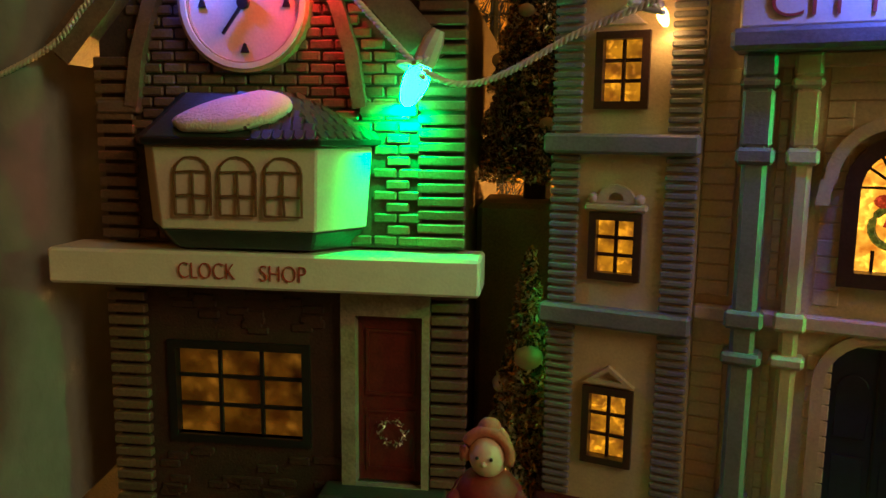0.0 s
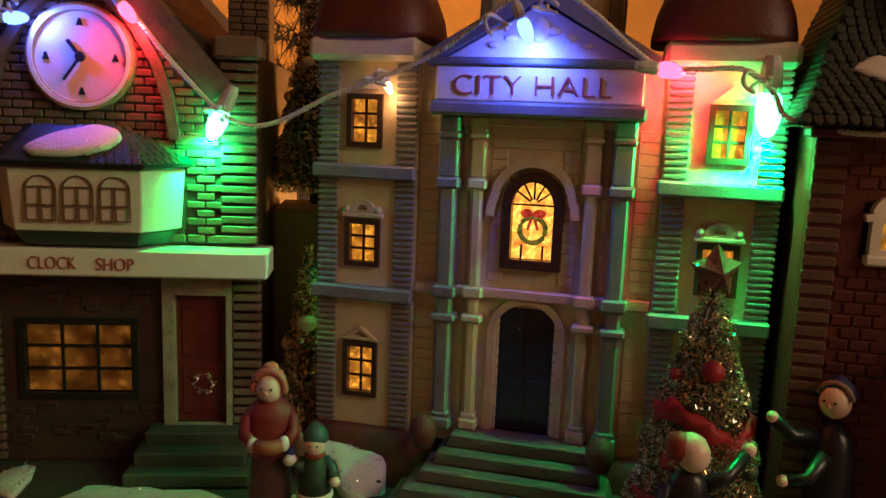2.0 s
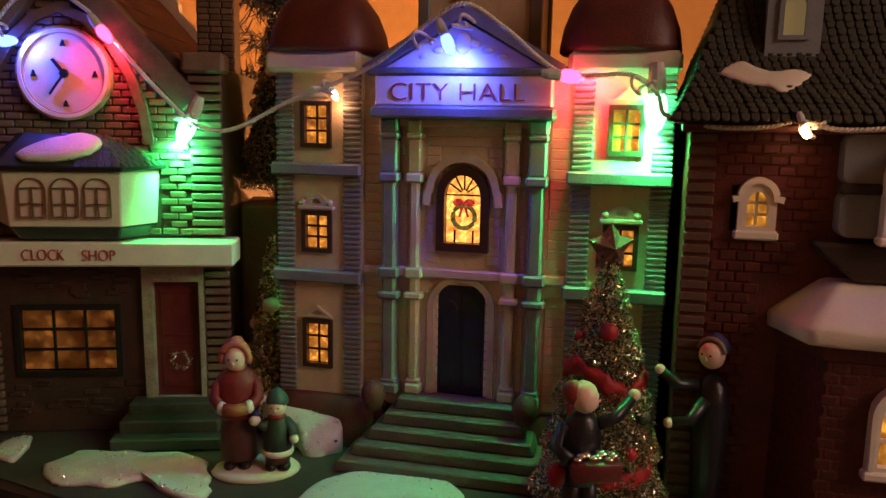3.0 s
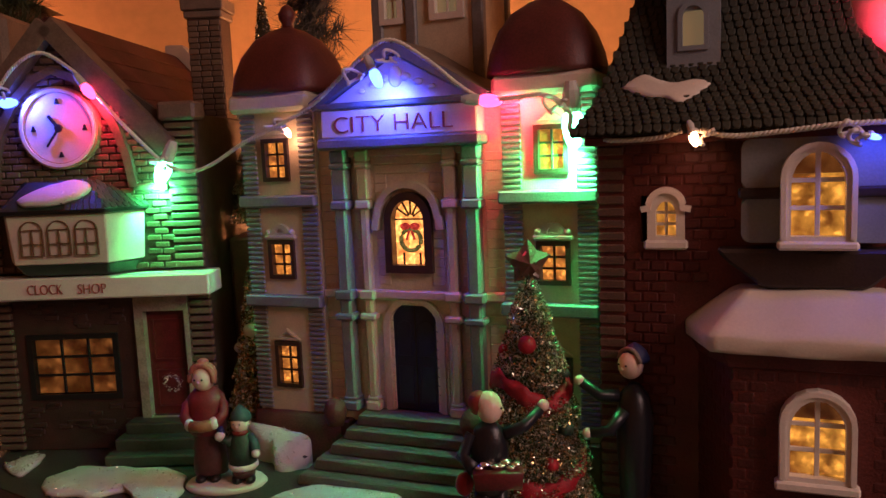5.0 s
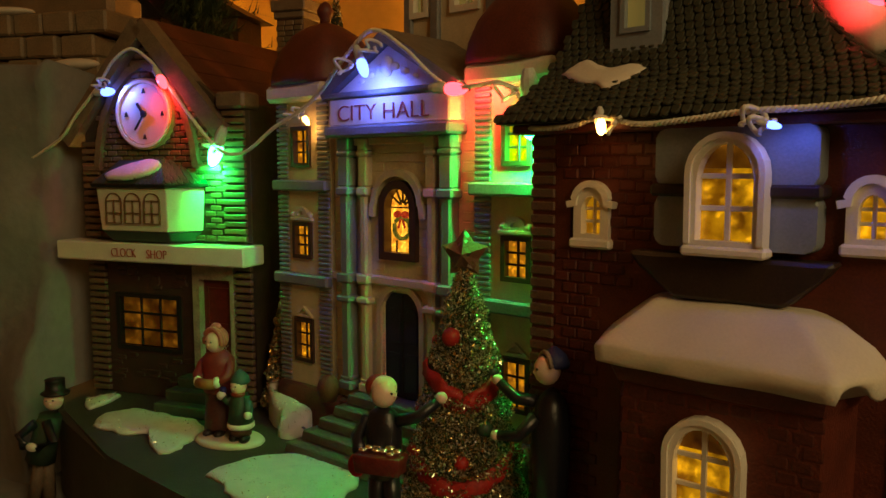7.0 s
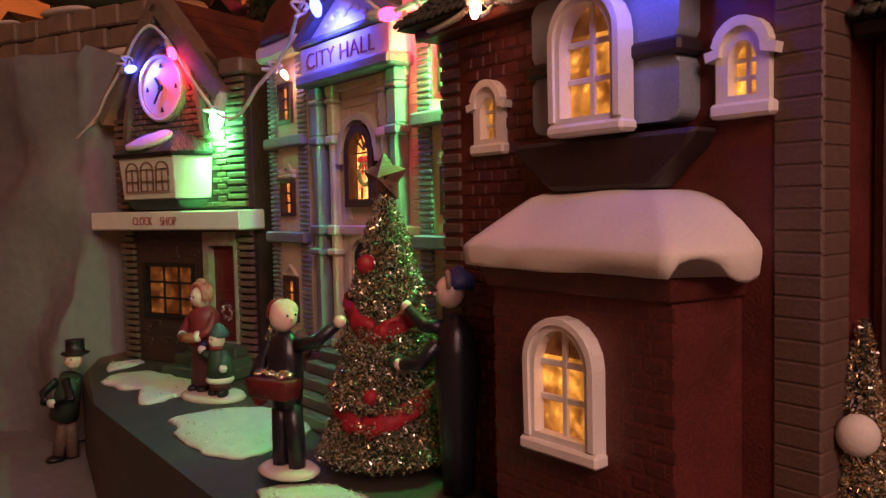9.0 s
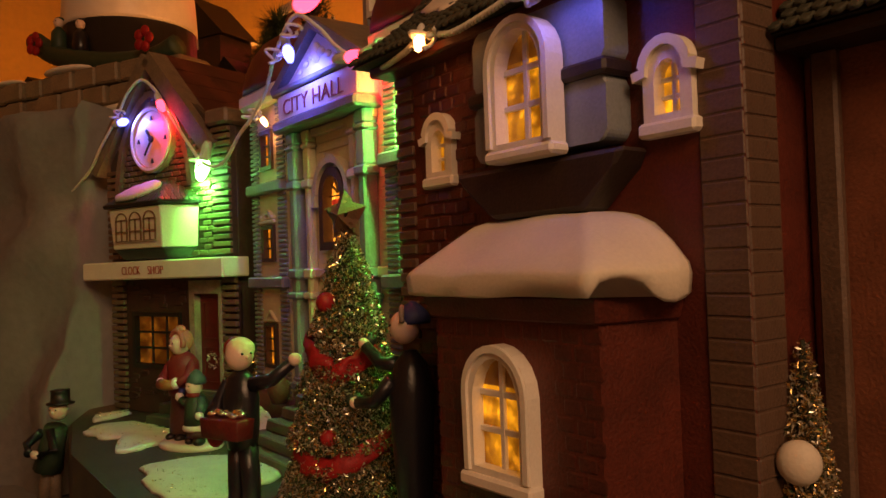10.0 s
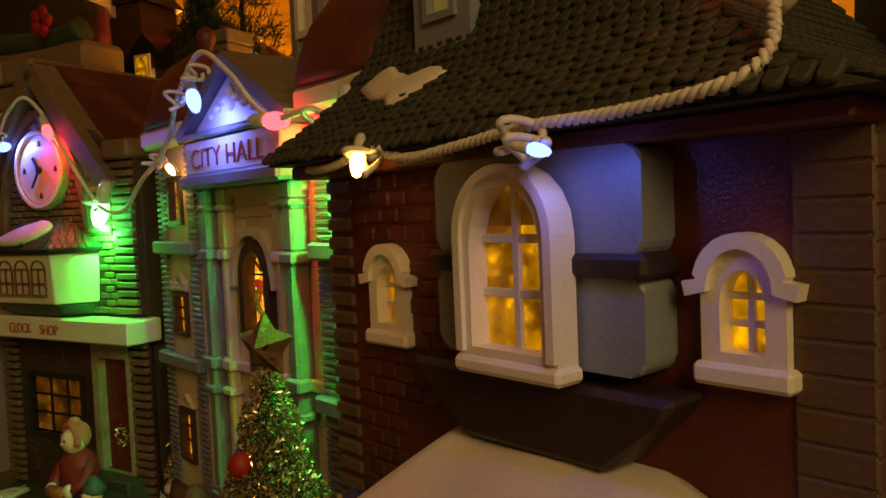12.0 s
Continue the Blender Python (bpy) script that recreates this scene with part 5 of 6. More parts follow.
# unseen orange bulbs added behind the houses to light the wall, and a red one beside the tower
bulb((-0.304, 0.640, 0.425), "red", (1, -0.2, 0.1), 4.5)
for at, s in (((0.13, 0.44, 0.075), 3.0), ((0.25, 0.40, 0.14), 3.0), ((-0.10, 0.44, 0.08), 3.0), ((-0.45, 0.70, 0.29), 3.0)):
    ob = bulb(at, "unseen_orange", (0, 0, 1), s)
    part("stand", tube([(0, 0, 0.024), (0, 0, at[2] - (0.2052 if at[2] > 0.2 else 0.001))], 0.003), SOCKET, ob, "added stem that holds up an unseen bulb")
led((0.2330, 0.0690, 0.1935), "red", (-0.8, 0.5, 0.2), 0.55, 0.014, 120, (0.2300, 0.0850, 0.2000))

def wblock(name, x0, x1, y0, y1, z0, z1, material, label, category, bev=1.5, kind=""):
    bm = bmesh.new()
    solid(bm, [(x0, y0, z0), (x1, y0, z0), (x1, y1, z0), (x0, y1, z0)], [(x0, y0, z1), (x1, y0, z1), (x1, y1, z1), (x0, y1, z1)])
    return thing(name, bevel(bm, bev), material, label, category, kind=kind)

# ---------- trees ----------
STARGOLD = sparkle("gold_glitter", (0.17, 0.085, 0.045), 0, 0.88)
def flakes(count, place, size, seed):
    rnd = random.Random(seed)
    v, f = [], []
    for _ in range(count):
        o, s = Vector(place(rnd)), size * rnd.uniform(0.5, 1.3)
        a = Vector([rnd.gauss(0, 1) for _ in range(3)]).normalized()
        b = a.cross(Vector([rnd.gauss(0, 1) for _ in range(3)])).normalized()
        k = len(v)
        v += [o - a * s, o + b * s * 0.35, o + a * s, o - b * s * 0.35]
        f.append((k, k + 1, k + 2, k + 3))
    return v, f

def flake_part(name, count, place, size, seed, material, parent, label=""):
    me = bpy.data.meshes.new(name)
    me.from_pydata(*(lambda r: (r[0], [], r[1]))(flakes(count, place, size, seed)))
    me.materials.append(material)
    ob = new(name, me)
    ob.parent = parent
    return tagged(ob, label, kind="stuff")

def cone_place(r0, h, tiers, shell=0.35, z0=0.0, bulge=1.0):
    def place(rnd):
        f = 1 - math.sqrt(rnd.random())
        t = f * tiers
        r = r0 * (1 - f) ** bulge * (1.0 + 0.22 * (0.5 - (t - math.floor(t)))) * (1 - shell * rnd.random() ** 2) + 0.0012 * rnd.random()
        a = rnd.uniform(0, 2 * math.pi)
        return (r * math.cos(a), r * math.sin(a), z0 + f * h)
    return place

def tinsel_tree(at, r, h, seed, mix, count, label, snow=0, tiers=6, name="tinsel_tree", fine=0.0012, bulge=1.0):
    t = base_of(name, Matrix.Translation(at), label, "tree", "tinsel trees")
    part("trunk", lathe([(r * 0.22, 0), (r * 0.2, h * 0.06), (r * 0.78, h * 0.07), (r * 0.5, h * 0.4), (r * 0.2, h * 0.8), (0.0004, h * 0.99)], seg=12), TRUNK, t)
    for k, (m, share) in enumerate(mix):
        flake_part("crown", int(count * share), cone_place(r, h * 0.95, tiers, z0=h * 0.05, bulge=bulge), fine, seed + k, m, t)
    rnd = random.Random(seed)
    for _ in range(snow):
        f, a = rnd.uniform(0.02, 0.62), rnd.uniform(0, 6.28)
        q = r * (1 - f) * 0.95
        part("snow_clump", ball((q * math.cos(a), q * math.sin(a), h * (0.05 + 0.95 * f)), rnd.uniform(0.0022, 0.0042), (1, 1, 0.8), seg=9), SNOWPLAIN, t, smooth=True)
    return t

GREENMIX = ((FLAKEGREEN, 0.34), (FLAKEGOLD, 0.30), (FLAKESILVER, 0.36))
GOLDMIX = ((FLAKEGOLD, 0.45), (FLAKESILVER, 0.4), (FLAKEGREEN, 0.15))
tree = tinsel_tree((0.1268, 0.1065, 0.0432), 0.0200, 0.083, 11, GREENMIX, 70000, "green and gold tinsel christmas tree with red bows and a star", name="christmas_tree", tiers=5, fine=0.00066, bulge=0.72)
star = [( (0.0080 if i % 2 == 0 else 0.0049) * math.sin(math.pi * i / 5), (0.0080 if i % 2 == 0 else 0.0049) * math.cos(math.pi * i / 5)) for i in range(10)]
sb = bmesh.new()
cf, cb = sb.verts.new((0, -0.0042, 0.0862)), sb.verts.new((0, 0.0042, 0.0862))
sv = [sb.verts.new((x, 0, 0.0862 + z)) for x, z in star]
for i in range(10):
    sb.faces.new((cf, sv[i], sv[(i + 1) % 10])), sb.faces.new((cb, sv[(i + 1) % 10], sv[i]))
part("star", sb, STARGOLD, tree, "dull gold glitter star")
for z, r, turn, a0, a1 in ((0.0455, 0.0122, 0.0, 2.8, 6.0), (0.0195, 0.0168, 0.5, 2.6, 6.5)):
    rb = bmesh.new()
    pts = [Vector((r * math.cos(a), r * math.sin(a), z + 0.004 * math.sin(a * 2.2 + turn))) for a in (a0 + (a1 - a0) * i / 26 for i in range(27))]
    tube(pts, 0.0029, 10, rb)
    for v in rb.verts:
        q = Vector((v.co.x, v.co.y, 0))
        v.co += q.normalized() * 0.65 * (r - q.length) + 0.0020 * noise.noise_vector(v.co * 300)
    part("ribbon", rb, REDVELVET, tree, "draped red ribbon", smooth=True)
for k, (a, z, s) in enumerate(((4.4, 0.061, 0.003), (3.6, 0.036, 0.0024), (5.4, 0.034, 0.0026), (4.9, 0.024, 0.0024), (3.2, 0.058, 0.002), (5.9, 0.05, 0.0022))):
    r = 0.0196 * (1 - z / 0.082) ** 0.72 + 0.0006
    part("bauble", ball((r * math.cos(a), r * math.sin(a), z), s), (REDVELVET, COATGREEN)[k % 3 == 2], tree, smooth=True)

tinsel_tree((0.0215, 0.1975, 0.0432), 0.0135, 0.079, 21, GOLDMIX, 20000, "slim gold glitter tree with snow between the houses", 7)
thing("display_box", box(43.6, 75.0, -68, -33, 43.3, 131, 1.5), STONE, "grey-brown box under the rear tree", "box", at=pose(-0.0391, 0.19355, 0.043, 0, 0, -6))
tinsel_tree((0.0270, 0.2420, 0.131), 0.0205, 0.114, 31, GOLDMIX, 34000, "tall gold glitter tree with snow behind the houses", 12, 8, fine=0.0009, bulge=1.2)
rt = tinsel_tree((0.2512, 0.0665, 0.0432), 0.0070, 0.0558, 41, GOLDMIX, 15000, "slim gold glitter tree beside the brick house", 0, fine=0.00055, bulge=0.8)
part("snow_clump", ball((-0.001, -0.005, 0.035), 0.0037, (1, 0.7, 1.05)), SNOWPLAIN, rt, smooth=True)

def pine(at, h, r, seed, material, label):
    t = base_of("pine_tree", Matrix.Translation(at), label, "tree", "bottle-brush pines")
    part("trunk", lathe([(0.004, 0), (0.003, h * 0.6), (0.001, h)], seg=8), TRUNK, t)
    rnd = random.Random(seed)
    v, f = [], []
    for _ in range(95):
        fz, a = rnd.random() ** 0.8, rnd.uniform(0, 6.28)
        ln = r * (1.05 - fz) * rnd.uniform(0.75, 1.15)
        z0 = h * (0.12 + 0.86 * fz)
        d = Vector((math.cos(a), math.sin(a), rnd.uniform(-0.1, 0.35))).normalized()
        for k in range(54):
            o = Vector((0, 0, z0)) + d * ln * k / 54
            e = (d * 0.6 + Vector([rnd.gauss(0, 0.6) for _ in range(3)])).normalized() * rnd.uniform(0.012, 0.026)
            w = e.cross(Vector((0.3, 0.2, 1))).normalized() * 0.0008
            i = len(v)
            v += [o - w, o + w, o + e]
            f.append((i, i + 1, i + 2))
    me = bpy.data.meshes.new("needles")
    me.from_pydata(v, [], f)
    me.materials.append(material)
    ob = new("needles", me)
    ob.parent = t
    tagged(ob, kind="stuff")

pine((-0.216, 0.49, 0.2052), 0.15, 0.065, 5, NEEDLE, "dark green bottle-brush pine on the upper tier")
pine((0.022, 0.50, 0.001), 0.33, 0.095, 6, NEEDLEBLUE, "dark blue-green bottle-brush pine behind the tower")
pine((-0.34, 0.70, 0.2052), 0.29, 0.10, 7, NEEDLE, "dark green bottle-brush pine on the upper tier")

# ---------- snow on the plaza ----------
def snow_patch(pts, z, label, seed, lift=0.0):
    pts = [q if len(q) == 3 else (*q, z) for q in pts]
    path = smooth_path(pts + [pts[0]], 0.003)[:-1]
    c = sum(path, Vector()) / len(path)
    bm = bmesh.new()
    rows = []
    for f, up in ((1.0, 0.0), (0.985, 0.0009), (0.93, 0.0017), (0.7, 0.0022), (0.4, 0.0024)):
        rows.append([bm.verts.new(c + (p - c) * f * (1 + 0.13 * noise.noise(p * 120 + Vector((seed, 0, 0))) + 0.05 * noise.noise(p * 400)) + Vector((0, 0, up + 0.0005 * noise.noise(p * 120 * f)))) for p in path])
    for a, b in zip(rows, rows[1:]):
        for i in range(len(path)):
            bm.faces.new((a[i], a[(i + 1) % len(path)], b[(i + 1) % len(path)], b[i]))
    bm.faces.new(rows[-1])
    if not lift:
        bm.faces.new(rows[0][::-1])
    rows_at = [v.co.copy() for v in rows[1]]
    # a solid foot down to the slab
    if lift:
        foot = [bm.verts.new((v.co.x, v.co.y, z)) for v in rows[0]]
        for i in range(len(path)):
            bm.faces.new((foot[i], foot[(i + 1) % len(path)], rows[0][(i + 1) % len(path)], rows[0][i]))
    ob = thing("snow_patch", bm, SNOW, label, "snow", "snow patches on the plaza", smooth=True)
    top = rows_at
    def spot(r):
        a, b = top[r.randrange(len(top))], r.random() ** 0.5
        return c + (a - c) * b * 0.92 + Vector((0, 0, 0.0022 - 0.0008 * b))
    flake_part("glitter", 380, spot, 0.00048, seed + 30, GLITTER, ob, "loose silver glitter")

snow_patch([(-0.054, 0.150), (-0.058, 0.162), (-0.053, 0.174), (-0.036, 0.172), (-0.021, 0.170), (-0.007, 0.165), (-0.003, 0.154), (-0.001, 0.144), (0.001, 0.134), (-0.005, 0.130), (-0.015, 0.138), (-0.021, 0.147), (-0.034, 0.145)], 0.0431, "glittering white snow patch on the plaza", 1)
snow_patch([(0.0173, 0.1804, 0.0564), (0.0214, 0.1779, 0.0558), (0.0271, 0.1751, 0.0557), (0.0358, 0.1703, 0.055), (0.0468, 0.1621, 0.0523), (0.039, 0.1574, 0.0447), (0.0321, 0.1599, 0.044), (0.0315, 0.1641, 0.0476), (0.0304, 0.1674, 0.0501), (0.0245, 0.1714, 0.0513)], 0.0431, "glittering snow bank beside the city hall steps", 2, 0.0004)
snow_patch([(0.028, 0.114), (0.029, 0.125), (0.037, 0.134), (0.048, 0.142), (0.063, 0.139), (0.077, 0.134), (0.084, 0.118), (0.085, 0.104), (0.081, 0.092), (0.067, 0.090), (0.055, 0.096), (0.044, 0.101), (0.038, 0.108)], 0.0431, "broad glittering snow patch at the plaza edge", 3)
snow_patch([(0.105, 0.070), (0.118, 0.081), (0.135, 0.078), (0.150, 0.066), (0.140, 0.054), (0.118, 0.060)], 0.0431, "snow patch under the figurines", 4)
snow_patch([(-0.083, 0.182), (-0.077, 0.191), (-0.070, 0.193), (-0.0705, 0.170)], 0.0431, "small snow wedge at the shop corner", 5)

# ---------- figurines, one mesh each ----------
def figure(name, at, forms, label, turn=0.0, group="porcelain figurines"):
    """forms: (bmesh, material) pairs joined into one mesh."""
    mats, bm = [], bmesh.new()
    for own, mt in forms:
        if mt not in mats:
            mats.append(mt)
        k = len(bm.faces)
        join(bm, own)
        bm.faces.ensure_lookup_table()
        for i in range(k, len(bm.faces)):
            bm.faces[i].material_index = mats.index(mt)
    return thing(name, bm, mats, label, "figurine", group, at=pose(*at, 0, 0, turn), smooth=True)

def head(x, y, z, r, hat, face=(0, -1)):
    fx, fy = face
    out = [(ball((x, y, z), r, (0.95, 0.95, 1.05)), SKIN), (ball((x + fx * r * 0.93, y + fy * r * 0.93, z - 0.1 * r), r * 0.14), SKIN)]
    for s in (-1, 1):
        out.append((ball((x + fx * r * 0.9 - fy * s * r * 0.34, y + fy * r * 0.9 + fx * s * r * 0.34, z + 0.16 * r), r * 0.085), BLACKISH))
    return out + hat

def bonnet(x, y, z, r, m, brim=None):
    return [(lathe([(r * 1.18, -0.1 * r), (r * 1.24, 0.2 * r), (r * 1.0, 0.75 * r), (r * 0.5, 1.2 * r), (r * 0.1, 1.45 * r)], (x, y + 0.15 * r, z + 0.25 * r), 14), m)] + ([(lathe([(r * 1.0, 0), (r * 1.2, 0.1 * r), (r * 1.0, 0.22 * r)], (x, y + 0.1 * r, z + 0.5 * r), 14), brim)] if brim else [])

V = Vector
def brim(x, y, z, r, m, face=(0, -1), t=0.3, span=(-0.35, 3.5)):
    """An upturned brim that frames a face."""
    fx, fy = face
    pts = []
    for k in range(15):
        a = span[0] + (span[1] - span[0]) * k / 14
        c, q = math.cos(a) * r * 1.12, math.sin(a) * r * 1.15
        pts.append(Vector((x - fy * c + fx * r * 0.25, y + fx * c + fy * r * 0.25, z + q + r * 0.1)))
    return [(tube(pts, r * t, 8), m)]

figure("woman_and_child_figurine", (0.0125, 0.1500, 0.0430), [
    (lathe([(0.0130, -0.0006), (0.0142, 0.0008), (0.0132, 0.0022), (0.009, 0.0030)], (0.003, 0, 0), 22, 1.1, 0.75), SNOWPLAIN),
    (lathe([(0.0062, 0.0048), (0.0067, 0.0056), (0.0063, 0.012), (0.0057, 0.019), (0.0053, 0.026)], (-0.003, 0.002, 0), 16, 1, 0.85), SKIRTBROWN),
    (ball((-0.0058, -0.0022, 0.0038), 0.0024, (0.9, 1.3, 0.7)), BLACKISH), (ball((-0.0005, -0.0022, 0.0038), 0.0024, (0.9, 1.3, 0.7)), BLACKISH),
    (lathe([(0.0060, 0.0205), (0.0064, 0.0225), (0.0060, 0.0275), (0.0066, 0.032), (0.0064, 0.0345), (0.0044, 0.037), (0.0024, 0.0385)], (-0.003, 0.002, 0), 16, 1.12, 0.88), COATRED),
    (tube([V((-0.0075, 0.0015, 0.0345)), V((-0.0098, 0.0, 0.0318)), V((-0.0105, -0.002, 0.0282)), V((-0.0075, -0.0056, 0.0262))], 0.0020, 9), COATRED),
    (tube([V((0.0015, 0.0015, 0.0345)), V((0.0038, 0.0, 0.0318)), V((0.0044, -0.002, 0.0285)), V((0.0018, -0.0056, 0.0266))], 0.0020, 9), COATRED),
    (ball((-0.0074, -0.0060, 0.0262), 0.0021, (0.9, 0.9, 1.15)), WHITE), (ball((0.0016, -0.0060, 0.0266), 0.0021, (0.9, 0.9, 1.15)), WHITE),
    (tube([V((-0.0068, -0.0066, 0.0260)), V((-0.003, -0.0074, 0.0258)), V((0.0010, -0.0066, 0.0262))], 0.0022, 9), HAIRBROWN),
    (ball((0.0034, -0.0056, 0.0212), 0.0019, (1.1, 0.8, 1)), WHITE), (tube([V((0.0040, -0.0050, 0.0222)), V((0.0030, -0.0040, 0.0240))], 0.0014, 7), BLUECAP),
    (ball((0.0085, -0.0048, 0.0040), 0.0024, (0.9, 1.2, 0.8)), BLACKISH), (ball((0.0132, -0.0048, 0.0040), 0.0024, (0.9, 1.2, 0.8)), BLACKISH),
    (lathe([(0.0042, 0.0052), (0.0046, 0.0085)], (0.0108, -0.0035, 0), 14), SKIRTBROWN),
    (lathe([(0.0050, 0.0080), (0.0057, 0.0088), (0.0056, 0.0100), (0.0048, 0.0108)], (0.0108, -0.0035, 0), 16), WHITE),
    (lathe([(0.0052, 0.0102), (0.0048, 0.015), (0.0044, 0.0195), (0.0030, 0.0222), (0.0016, 0.0232)], (0.0108, -0.0035, 0), 16), COATGREEN),
    (tube([V((0.0078, -0.0038, 0.0205)), V((0.0064, -0.0056, 0.0188)), V((0.0046, -0.0060, 0.0205))], 0.0017, 8), COATGREEN),
    (tube([V((0.0136, -0.0038, 0.0205)), V((0.0158, -0.0052, 0.0185)), V((0.0166, -0.0070, 0.0158))], 0.0018, 8), HATTEAL),
    (ball((0.0167, -0.0074, 0.0148), 0.0017), WHITE),
    *head(0.0108, -0.0045, 0.0256, 0.0035, [(lathe([(0.0038, 0.0), (0.0040, 0.0010), (0.0034, 0.0028), (0.0018, 0.0048), (0.0004, 0.0058)], (0.0110, -0.0034, 0.0266), 14), HATTEAL), (ball((0.0108, -0.0050, 0.0224), 0.0028, (1.1, 0.9, 0.5)), AUBURN)], (-0.15, -0.99)),
    *head(-0.003, 0.0005, 0.0418, 0.0044, [(ball((-0.0028, 0.0022, 0.0432), 0.0046, (1.02, 0.85, 1.05)), PINKHAT), (ball((-0.0028, 0.0010, 0.0480), 0.0020, (1.2, 1.0, 0.9)), PINKHAT), *brim(-0.003, 0.0005, 0.0420, 0.0043, PINKHAT, (-0.2, -0.98), 0.27)], (-0.2, -0.98))], "porcelain woman in a red coat with a small child", -3)

figure("man_with_box_figurine", (0.1090, 0.0795, 0.0465), [
    (lathe([(0.0085, 0), (0.0092, 0.001), (0.0078, 0.0022)], (0, 0, 0), 16, 1.1, 0.8), SNOWPLAIN),
    (tube([V((-0.003, 0, 0.002)), V((-0.0026, 0, 0.012)), V((-0.002, 0, 0.021))], 0.0024, 9, None, 0.0029), COATBLACK),
    (tube([V((0.0034, 0, 0.002)), V((0.003, 0, 0.012)), V((0.002, 0, 0.021))], 0.0024, 9, None, 0.0029), COATBLACK),
    (lathe([(0.0048, 0.019), (0.0056, 0.025), (0.0058, 0.033), (0.0042, 0.0385), (0.002, 0.0405)], (0, 0, 0), 14, 1, 0.75), COATBLACK),
    (tube([V((0.0045, 0, 0.0365)), V((0.0105, 0.002, 0.038)), V((0.0155, 0.0045, 0.0425))], 0.0021, 8, None, 0.0016), COATBLACK),
    (ball((0.0164, 0.005, 0.0434), 0.0018), SKIN),
    (tube([V((-0.0048, 0, 0.0365)), V((-0.0080, -0.002, 0.0305)), V((-0.0045, -0.0065, 0.0285))], 0.0021, 8), COATBLACK),
    (bevel(solid(bmesh.new(), [(-0.0042, -0.0102, 0.0232), (0.0092, -0.0092, 0.0232), (0.0092, -0.0038, 0.0232), (-0.0042, -0.0046, 0.0232)], [(-0.0048, -0.0106, 0.0286), (0.0098, -0.0096, 0.0286), (0.0098, -0.0034, 0.0286), (-0.0048, -0.0042, 0.0286)]), 0.3), MAROON),
    *[(ball((-0.0028 + 0.0015 * i, -0.0078 + 0.0014 * (i % 3), 0.0294 + 0.0005 * (i % 2)), 0.0011 + 0.0002 * (i % 3), (1.2, 1, 0.7)), GLITTER) for i in range(8)],
    (ball((-0.0075, -0.003, 0.0225), 0.003, (0.9, 0.8, 1.2)), REDVELVET),
    *head(0.0005, -0.0006, 0.0445, 0.0041, [(ball((0.0, 0.0002, 0.0460), 0.0040, (1, 1, 0.85)), SKIN), (ball((-0.0026, 0.0008, 0.0458), 0.0037, (0.9, 1, 1)), AUBURN)], (0.99, -0.12))], "porcelain man in black holding a box of ornaments", -8)

figure("man_in_cap_figurine", (0.1565, 0.0915, 0.0445), [
    (lathe([(0.0052, 0), (0.0056, 0.012), (0.0064, 0.024), (0.0070, 0.036), (0.0052, 0.044), (0.002, 0.0475)], (0, 0, 0), 14, 0.85, 0.85), COATBLACK),
    (tube([V((-0.0045, 0.001, 0.0435)), V((-0.0105, 0.002, 0.0435)), V((-0.0160, 0.003, 0.0480))], 0.0022, 8, None, 0.0016), COATBLACK),
    (tube([V((-0.0040, -0.003, 0.0400)), V((-0.0090, -0.004, 0.034)), V((-0.0150, -0.003, 0.0335))], 0.0022, 8, None, 0.0016), COATBLACK),
    (ball((-0.0165, 0.003, 0.0486), 0.0016), SKIN), (ball((-0.0158, -0.003, 0.0335), 0.0016), SKIN),
    *head(-0.0012, -0.0006, 0.0535, 0.0042, [*bonnet(0.0006, 0.0004, 0.0538, 0.0038, BLUECAP), *brim(-0.0008, -0.0004, 0.0536, 0.0041, DOORTRIM, (-0.85, -0.5), 0.17, (0.2, 2.94))], (-0.85, -0.5))], "porcelain man in dark coat and blue cap reaching up", 0)

figure("man_in_top_hat_figurine", (-0.0850, 0.1580, 0.0), [
    (tube([V((-0.008, -0.001, 0.002)), V((-0.006, 0, 0.013)), V((-0.003, 0, 0.025))], 0.0030, 8), TRIMBROWN),
    (tube([V((-0.003, 0.003, 0.002)), V((-0.003, 0.003, 0.013)), V((-0.001, 0.001, 0.025))], 0.0030, 8), TRIMBROWN),
    (tube([V((-0.004, 0, 0.022)), V((-0.001, 0, 0.032)), V((0.003, 0, 0.043))], 0.0068, 10, None, 0.0052), COATGREEN),
    (tube([V((0.004, -0.004, 0.042)), V((0.009, -0.006, 0.034)), V((0.003, -0.009, 0.031))], 0.0022, 8), COATBLACK),
    (tube([V((-0.001, -0.005, 0.041)), V((-0.008, -0.008, 0.035)), V((-0.002, -0.011, 0.032))], 0.0022, 8), COATBLACK),
    (ball((0.001, -0.010, 0.0315), 0.0026, (1.2, 0.5, 0.8)), WHITE), (ball((-0.008, -0.002, 0.0015), 0.004, (1, 1.4, 0.5)), BLACKISH),
    *head(0.0055, -0.0004, 0.0510, 0.0045, [(lathe([(0.0062, 0), (0.0064, 0.0008), (0.0044, 0.0012), (0.0042, 0.0062), (0.0044, 0.0068)], (0.006, 0.0004, 0.0538), 14), BLACKISH)], (0.3, -0.95))], "porcelain man in a black top hat and green coat", 0)

